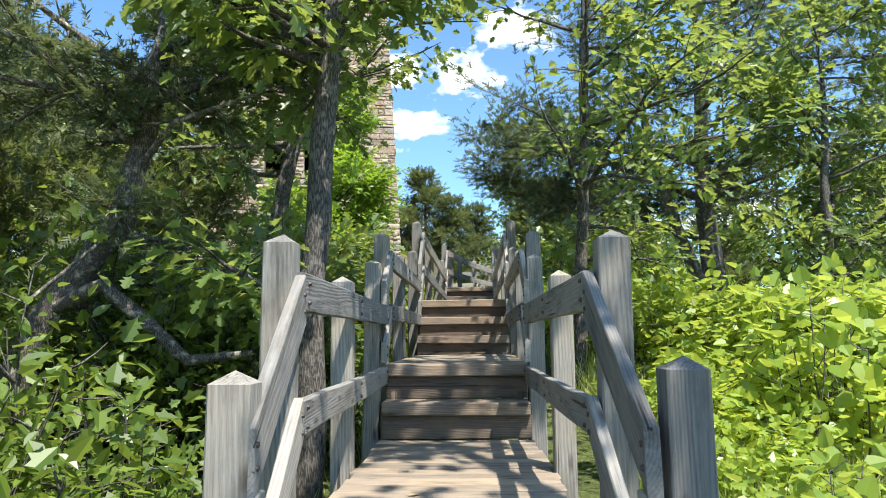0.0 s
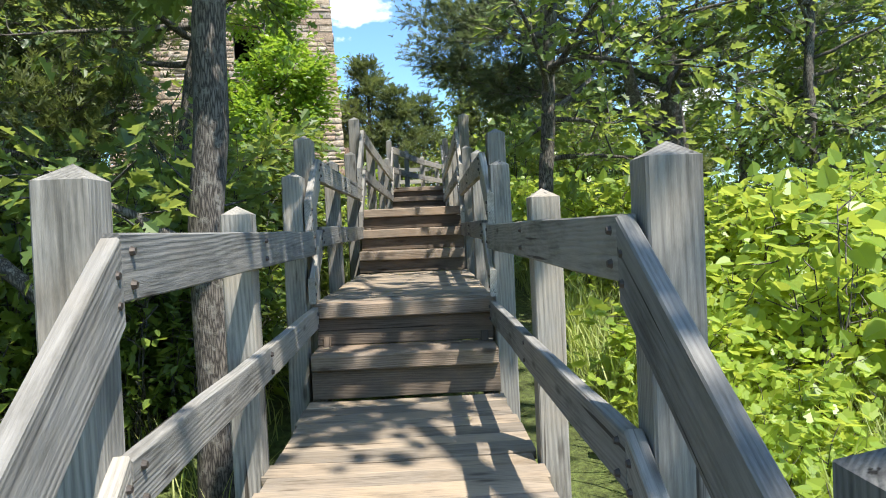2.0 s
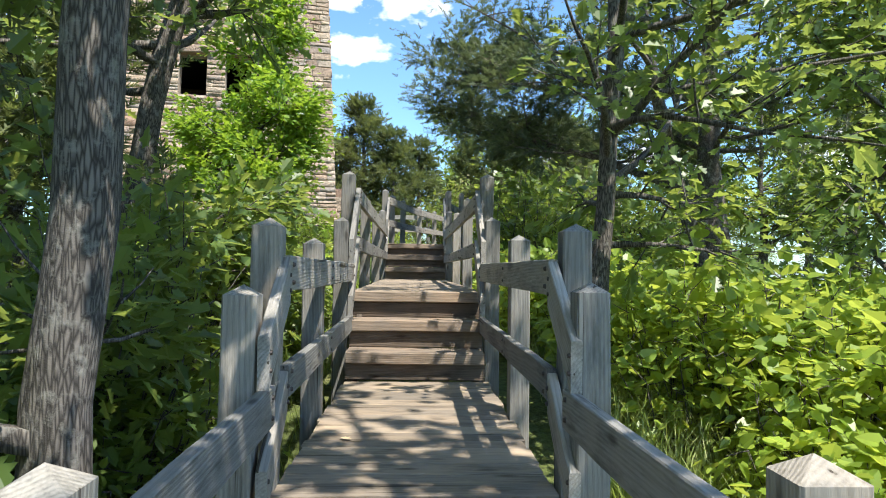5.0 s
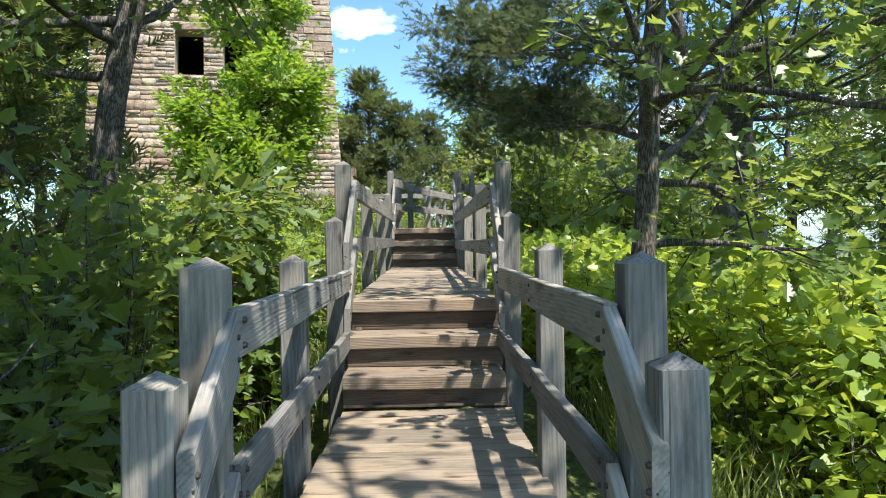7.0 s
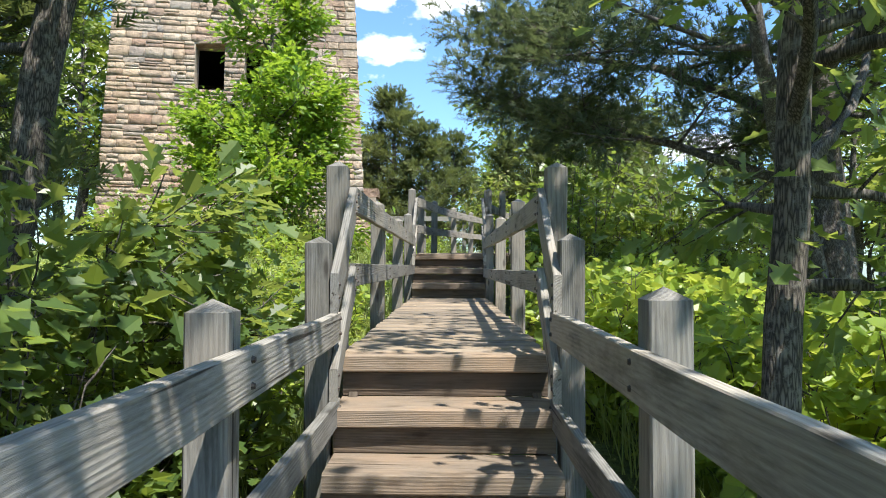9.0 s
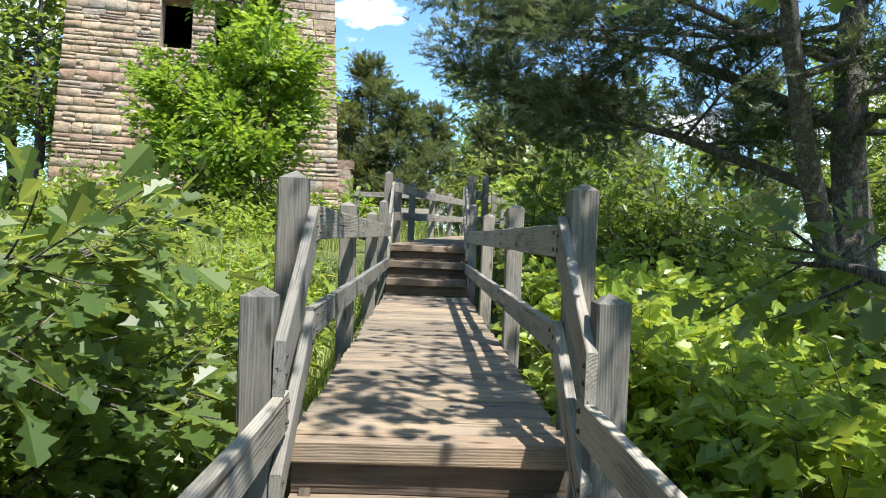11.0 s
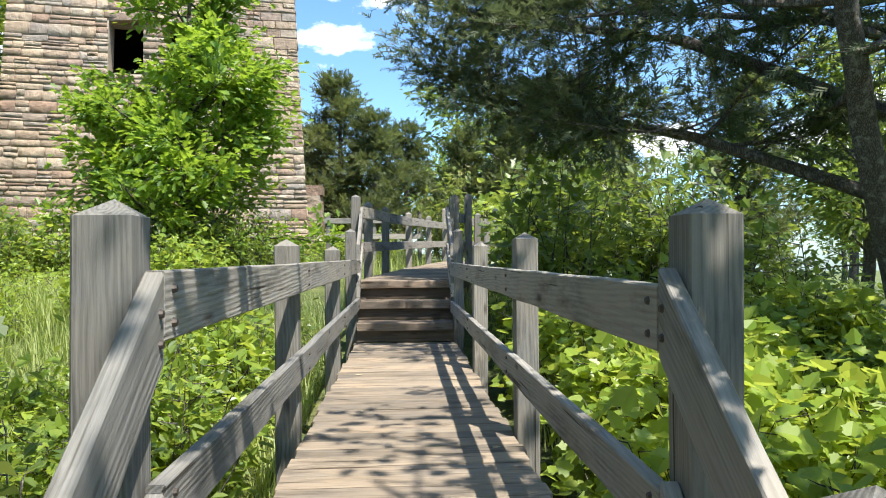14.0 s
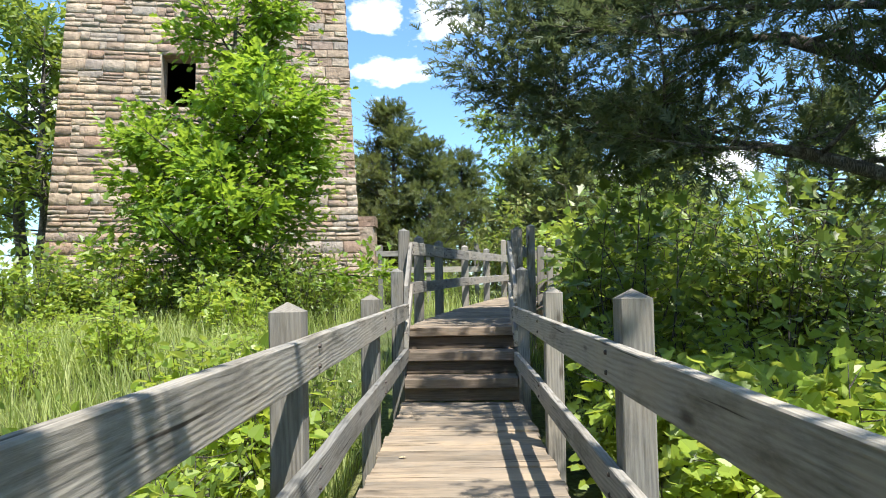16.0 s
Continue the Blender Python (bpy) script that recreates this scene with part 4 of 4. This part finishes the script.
# lichened leaning trunk in the shade, with a low dark limb that arches to the ground
tree("cedar_tree", "leaning juniper with a pale lichened trunk and bare twigs", "tree", based(-3.6, 5.5),
     [[(-0.15, 0, 0, 0.13), (0.2, 0, 1.2, 0.115), (0.83, 0, 2.02, 0.10), (1.0, 0, 2.8, 0.09), (1.14, 0, 3.67, 0.08), (1.3, 0.1, 6.2, 0.02)],
      [(0.15, -0.2, 0.95, 0.018), (0.62, -0.8, 1.35, 0.015), (0.95, -0.5, 1.8, 0.011), (1.25, -0.4, 2.3, 0.004)],
      [(0.25, 0.0, 1.3, 0.05), (0.81, -0.2, 1.50, 0.055), (1.14, -0.2, 1.22, 0.05), (1.48, -0.2, 0.92, 0.045), (1.95, -0.15, 0.98, 0.02)],
      [(0.95, 0.0, 2.6, 0.035), (0.5, -0.3, 3.0, 0.028), (0.0, -0.5, 3.05, 0.022), (-0.7, -0.6, 3.2, 0.008)],
      [(0.9, 0.0, 2.4, 0.03), (1.3, -0.2, 2.75, 0.024), (1.75, -0.3, 2.85, 0.016), (2.2, -0.3, 3.0, 0.006)]],
     [(0, 15, 0.56, 1.0, 1.2, 2.4, -5, 25), (3, 7, 0.2, 1.0, 0.6, 1.2, -25, 25), (4, 5, 0.3, 1.0, 0.5, 0.9, -10, 40), (0, 4, 0.2, 0.45, 0.5, 0.9, -30, 20)],
     CEDAR_SPRAY, 0.13, 16, LEAF_CEDAR, BARK_LICHEN, 14, 0.5, 9, droop=0.1, spread=0.14)
# broad old juniper on the far side, whose boughs reach over the view
tree("cedar_tree", "broad old juniper with spreading dark boughs", "tree", based(4.5, 13.8),
     [[(0, 0, 0, 0.26), (0.05, 0, 2.0, 0.20), (0.0, 0.1, 4.0, 0.15), (0.1, 0.2, 6.5, 0.09), (0.0, 0.2, 9.5, 0.02)],
      [(0, 0, 1.0, 0.13), (-0.7, -0.5, 2.6, 0.11), (-1.3, -1.0, 4.2, 0.08), (-1.8, -1.6, 6.4, 0.02)],
      [(0, 0.1, 2.4, 0.075), (-1.5, 1.2, 3.2, 0.055), (-2.9, 2.6, 3.8, 0.035), (-4.0, 3.6, 4.2, 0.012)],
      [(0, 0.1, 3.2, 0.08), (-1.6, 1.4, 4.3, 0.06), (-3.1, 3.0, 5.0, 0.04), (-4.2, 4.2, 5.6, 0.012)]],
     [(0, 32, 0.36, 1.0, 2.6, 4.9, -8, 22), (1, 9, 0.45, 1.0, 1.3, 2.2, -10, 28), (2, 19, 0.25, 1.0, 0.9, 1.7, -12, 40), (3, 17, 0.30, 1.0, 0.9, 1.7, -12, 40)],
     CEDAR_SPRAY, 0.16, 23, LEAF_CEDAR, BARK_CEDAR, 15, 0.75, 14, droop=0.1, spread=0.20)
tree("cedar_tree", "tall dark juniper behind the sunny shrubs", "tree", based(9.5, 15.0),
     [[(0, 0, 0, 0.22), (0.05, 0, 3.0, 0.16), (0.0, 0.1, 6.0, 0.10), (0.0, 0.2, 10.5, 0.02)]],
     [(0, 48, 0.12, 1.0, 2.0, 3.6, -8, 28)],
     CEDAR_SPRAY, 0.20, 10, LEAF_CEDAR, BARK_CEDAR, 16, 0.75, 12, droop=0.1, spread=0.22)
# young tree in front of the tower
tree("young_tree", "leafy young oak standing in front of the tower", "tree", based(-4.6, 23.2),
     [[(0, 0, 0, 0.12), (0.05, 0, 2.5, 0.09), (0.0, 0, 4.8, 0.06), (0.1, 0, 7.6, 0.02)],
      [(0.02, 0, 2.2, 0.05), (0.7, -0.2, 3.4, 0.04), (1.0, -0.3, 4.9, 0.012)],
      [(0.02, 0, 1.4, 0.05), (-0.9, -0.3, 2.4, 0.04), (-1.5, -0.4, 3.6, 0.012)]],
     [(0, 34, 0.07, 0.60, 2.6, 3.4, -6, 22), (0, 3, 0.60, 0.72, 0.4, 0.7, 10, 40), (0, 12, 0.72, 1.0, 1.1, 1.7, 0, 35), (1, 8, 0.3, 1.0, 1.0, 1.6, 0, 40), (2, 9, 0.3, 1.0, 1.0, 1.7, 0, 40)],
     OAK_LEAF, 0.16, 32, LEAF_YOUNG, BARK, 17, 0.62, 10, droop=0.05, spread=0.24, taper=0.48, taper_from=0.10)
# rounded shrub with reddening tips beyond the upper deck
sumac = shrub("sumac_shrub", "rounded sumac shrub with reddish tips behind the far railing", 0.95, 2.7, 26, OVAL_LEAF, 0.17, 1500, LEAF_SUMAC, 47)
sumac.matrix_basis = at_ground(1.25, 26.6, 0.4, 1.0)
# shade tree behind the start of the walk, its limbs high over the lower decks
tree("oak_tree", "tall oak whose high limbs shade the lower decks", "tree", based(2.7, -1.2),
     [[(0, 0, 0, 0.18), (0.0, 0, 3.0, 0.15), (-0.2, 0.2, 5.6, 0.11), (-0.4, 0.6, 8.6, 0.02)],
      [(-0.15, 0.1, 5.2, 0.09), (-0.6, 1.6, 6.6, 0.075), (-1.1, 3.6, 7.6, 0.05), (-1.4, 5.8, 8.2, 0.02)]],
     [(0, 4, 0.80, 1.0, 0.8, 1.4, 0, 40), (1, 14, 0.60, 1.0, 0.7, 1.4, -5, 30)],
     OAK_LEAF, 0.17, 13, LEAF_OAK, BARK, 18, 0.6, 6)

# unseen oak, added out of view so its crown shades the left bank
tree("oak_tree", "tall unseen oak added to shade the wooded bank", "tree", based(-2.9, -0.8),
     [[(0, 0, 0, 0.17), (0.0, 0, 3.0, 0.14), (0.1, 0.2, 6.0, 0.10), (0.1, 0.6, 9.4, 0.02)]],
     [(0, 26, 0.60, 1.0, 1.4, 2.5, 0, 35)],
     OAK_LEAF, 0.17, 13, LEAF_OAK, BARK, 28, 0.6, 7)

# conical junipers up the hill
first_cedar = tree("cedar_tree", "pointed green juniper up the hill by the tower", "tree", based(-2.2, 34.0),
                   [[(0, 0, 0, 0.18), (0.0, 0, 3.0, 0.12), (0.0, 0, 6.6, 0.02)]],
                   [(0, 74, 0.06, 1.0, 1.7, 2.8, 5, 40)],
                   CEDAR_SPRAY, 0.24, 12, LEAF_JUNIPER, BARK_CEDAR, 21, 0.6, 9, droop=-0.3, spread=0.25, group="hilltop junipers", taper=0.85, taper_from=0.15)
for x, y, s, a in ((0.2, 36.0, 0.80, 1.0), (-0.9, 32.6, 0.78, 0.3), (3.6, 32.5, 0.74, 1.4), (6.2, 31.0, 0.8, 2.2), (2.2, 33.0, 0.72, 2.0), (4.6, 35.0, 0.92, 3.1), (-4.0, 40.0, 0.9, 4.0), (7.5, 33.0, 0.9, 5.0), (5.0, 27.5, 0.78, 0.6), (9.5, 27.0, 0.9, 2.4),
                   (-4.4, 10.6, 0.85, 0.4), (-6.4, 7.2, 1.0, 1.9), (-6.8, 4.4, 0.95, 2.8), (-7.2, 11.2, 0.8, 5.1), (14.0, 18.0, 1.2, 4.4), (13.0, 9.0, 0.9, 0.2)):
    copy_thing(first_cedar, at_ground(x, y, a, s, -0.1))

# leafy background trees
first_leafy = tree("leafy_tree", "broad leafy tree at the wood's edge", "tree", based(-13.5, 25.0),
                   [[(0, 0, 0, 0.22), (0.1, 0, 2.8, 0.17), (0.0, 0.1, 5.2, 0.11), (0.1, 0.1, 9.0, 0.02)]],
                   [(0, 40, 0.22, 1.0, 2.0, 3.6, -5, 45)],
                   OVAL_LEAF, 0.30, 12, LEAF_SHRUB, BARK, 22, 0.8, 8, spread=0.40, group="background trees")
brng = random.Random(31)
for x, y, s in ((-9.0, 15.5, 0.65), (-11.5, 11.0, 0.8), (-16.0, 19.0, 1.0), (-10.5, 5.0, 0.8), (-8.0, 0.5, 0.7), (-19.0, 28.0, 1.1), (-15.4, 35.0, 1.15), (-18.0, 38.0, 1.25), (9.0, 21.0, 0.62), (14.0, 25.0, 0.9), (17.0, 14.0, 0.8),
                (20.0, 22.0, 1.0), (2.8, 42.0, 0.9), (11.0, 44.0, 1.0), (20.0, 38.0, 1.0), (-26.0, 14.0, 1.0), (24.0, 8.0, 0.9)):
    copy_thing(first_leafy, at_ground(x, y, brng.uniform(0, 6), s, -0.1))
for k in range(26):
    a = radians(-75 + 150 * k / 25)
    d = brng.uniform(55, 95)
    copy_thing(first_leafy, at_ground(math.sin(a) * d, 8 + math.cos(a) * d, brng.uniform(0, 6), brng.uniform(0.9, 1.5), -0.3))

# ---------------------------------------------------------------- shrubs
kinds = [
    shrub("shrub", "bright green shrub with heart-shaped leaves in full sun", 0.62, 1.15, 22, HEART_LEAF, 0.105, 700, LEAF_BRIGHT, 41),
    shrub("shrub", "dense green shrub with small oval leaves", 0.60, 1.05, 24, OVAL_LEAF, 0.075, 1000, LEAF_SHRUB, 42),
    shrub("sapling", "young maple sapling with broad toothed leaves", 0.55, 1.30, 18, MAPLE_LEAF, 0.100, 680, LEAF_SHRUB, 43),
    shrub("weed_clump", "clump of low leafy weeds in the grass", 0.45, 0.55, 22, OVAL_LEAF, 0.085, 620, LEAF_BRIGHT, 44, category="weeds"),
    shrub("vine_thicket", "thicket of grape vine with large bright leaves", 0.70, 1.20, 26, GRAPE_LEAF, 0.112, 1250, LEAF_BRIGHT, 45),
    shrub("maple_sapling", "tall maple sapling with broad dark leaves beside the railing", 0.62, 2.0, 22, MAPLE_LEAF, 0.105, 1250, LEAF_OAK, 46, category="sapling"),
]
moved = set()
REACH = [0.62, 0.60, 0.55, 0.45, 0.70, 0.62]


def plant(kind, x, y, scale=1.0, dz=0.0):
    off = x - (centre(y) if y < 16.6 else upper_centre(y))
    least = 0.66 + 1.22 * REACH[kind] * scale
    if y < 24 and abs(off) < least:
        x += (least - abs(off)) * (1 if off > 0 else -1)
    m = at_ground(x, y, brng.uniform(0, 6.28), scale, dz)
    if kind not in moved:
        moved.add(kind)
        kinds[kind].matrix_basis = m
    else:
        copy_thing(kinds[kind], m @ Matrix.Scale(1 / kinds[kind].scale.x, 4))


def patch(kind_list, x0, x1, y0, y1, count, low, high, seed, dz=0.0):
    r = random.Random(seed)
    for k in range(count):
        x, y = r.uniform(x0, x1), r.uniform(y0, y1)
        s = r.uniform(low, high)
        plant(r.choice(kind_list), x, y, s, dz)


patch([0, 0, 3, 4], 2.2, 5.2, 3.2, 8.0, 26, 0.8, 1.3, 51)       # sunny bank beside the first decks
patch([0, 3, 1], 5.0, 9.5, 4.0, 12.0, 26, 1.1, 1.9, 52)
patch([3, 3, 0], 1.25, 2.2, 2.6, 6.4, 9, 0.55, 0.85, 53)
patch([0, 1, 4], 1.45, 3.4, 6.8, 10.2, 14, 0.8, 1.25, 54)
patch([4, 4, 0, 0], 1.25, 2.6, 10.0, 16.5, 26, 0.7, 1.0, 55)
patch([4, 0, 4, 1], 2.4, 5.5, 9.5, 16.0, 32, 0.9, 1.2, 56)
patch([1, 2, 1], 1.9, 5.5, 17.0, 24.0, 22, 1.4, 2.3, 57)
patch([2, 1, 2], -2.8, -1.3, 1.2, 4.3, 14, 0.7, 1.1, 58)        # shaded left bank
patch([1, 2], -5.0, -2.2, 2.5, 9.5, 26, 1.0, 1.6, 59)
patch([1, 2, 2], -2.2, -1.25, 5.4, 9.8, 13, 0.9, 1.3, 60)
patch([0, 3, 1], -1.9, -1.2, 9.8, 15.2, 20, 0.65, 1.05, 61)
patch([3, 0], -3.6, -1.8, 11.0, 18.0, 12, 0.6, 0.9, 62)
patch([1, 0, 2], -8.0, -3.8, 20.5, 23.6, 18, 1.0, 1.4, 63)
patch([1, 2, 1], -5.4, -2.9, 21.6, 24.6, 13, 1.1, 1.6, 70)      # skirt of the young tree
patch([1, 2], -9.5, -4.5, 9.5, 15.0, 14, 1.0, 1.6, 64)
patch([0, 1], -2.6, 0.6, 27.6, 30.5, 12, 0.6, 1.0, 65)
patch([1, 0], 1.9, 3.4, 23.5, 27.0, 8, 1.4, 2.0, 66)
patch([3, 1], -12.5, -3.0, 26.0, 29.5, 14, 0.5, 0.8, 67)

patch([3, 3, 0], -8.5, -2.4, 10.0, 20.5, 46, 0.55, 1.0, 68)
patch([3], 1.3, 2.6, 1.6, 4.0, 8, 0.5, 0.8, 69)
plant(5, -1.85, 7.3, 1.1)
plant(5, -1.75, 6.2, 0.95)
plant(4, 1.75, 9.6, 0.95)
plant(4, 2.3, 11.3, 1.1)
plant(4, 1.6, 5.5, 0.8)
plant(4, 1.55, 4.4, 0.6)
plant(4, 2.1, 6.0, 0.9)
plant(4, 1.9, 4.9, 0.7)
plant(4, 1.35, 10.9, 0.95)
plant(4, 1.3, 12.2, 0.9)
plant(4, 1.9, 13.0, 1.1)
plant(4, 1.5, 14.0, 1.0)

# ---------------------------------------------------------------- grass
def grass(name, label, areas, seed):
    r = np.random.RandomState(seed)
    v, f = [], []
    for x0, x1, y0, y1, count, high in areas:
        xs, ys = r.uniform(x0, x1, count), r.uniform(y0, y1, count)
        for x, y in zip(xs, ys):
            if abs(x - centre(y)) < 0.75 and y < 24:
                continue
            z = ground_z(x, y)
            h = high * r.uniform(0.3, 1.25)
            a = r.uniform(0, 6.28)
            lx, ly = math.cos(a), math.sin(a)
            w, b = 0.0035 + 0.004 * h, h * r.uniform(0.2, 0.95)
            o = len(v)
            v += [(x - ly * w, y + lx * w, z - 0.03), (x + ly * w, y - lx * w, z - 0.03), (x + lx * b * 0.35 + ly * w * 0.8, y + ly * b * 0.35 - lx * w * 0.8, z + h * 0.6),
                  (x + lx * b * 0.35 - ly * w * 0.8, y + ly * b * 0.35 + lx * w * 0.8, z + h * 0.6), (x + lx * b, y + ly * b, z + h)]
            f += [(o, o + 1, o + 2), (o, o + 2, o + 3), (o + 3, o + 2, o + 4)]
    ob = new(name, mesh_of(name, v, f, GRASS))
    return tagged(ob, label, "grass", kind="stuff")


grass("grass", "tall sunlit meadow grass on both sides of the walkway", [
    (1.1, 4.0, 1.0, 9.0, 18000, 0.55), (4.0, 9.0, 2.0, 14.0, 7000, 0.7), (1.0, 2.4, 9.0, 17.0, 2500, 0.45),
    (-2.6, -0.95, 9.5, 18.0, 6000, 0.40), (-9.0, -2.4, 10.0, 21.0, 26000, 0.45), (-12.0, -2.0, 21.0, 30.0, 12000, 0.5), (-2.6, -0.9, 1.0, 9.5, 2000, 0.3),
    (-1.0, 2.5, 17.5, 26.0, 5000, 0.5)], 71)

# ---------------------------------------------------------------- fallen leaves on the steps and decks
DRY = plain("dry_leaf", (0.42, 0.33, 0.20), 0.9, 0.0, 40.0)
frng = random.Random(81)
for x, y, z in ((-0.55, 5.27, 0.875), (0.20, 5.29, 0.875), (-0.30, 3.3, 0.62), (0.18, 4.6, 0.62), (-0.5, 6.4, 1.13), (0.22, 7.7, 1.13), (0.3, 11.0, 1.78), (-0.42, 13.2, 1.78), (0.25, 8.36, 1.345)):
    tv, tf = OAK_LEAF
    leaf_v = tv * np.array([1, 1, 0.35]) * frng.uniform(0.05, 0.08)
    ob = new("fallen_leaf", mesh_of("fallen_leaf", leaf_v, tf, DRY))
    ob.matrix_basis = pose(x, y, z + 0.006, 0, 0, frng.uniform(0, 360))
    tagged(ob, "dry tan fallen oak leaf on the boards", "leaf", group="fallen leaves")
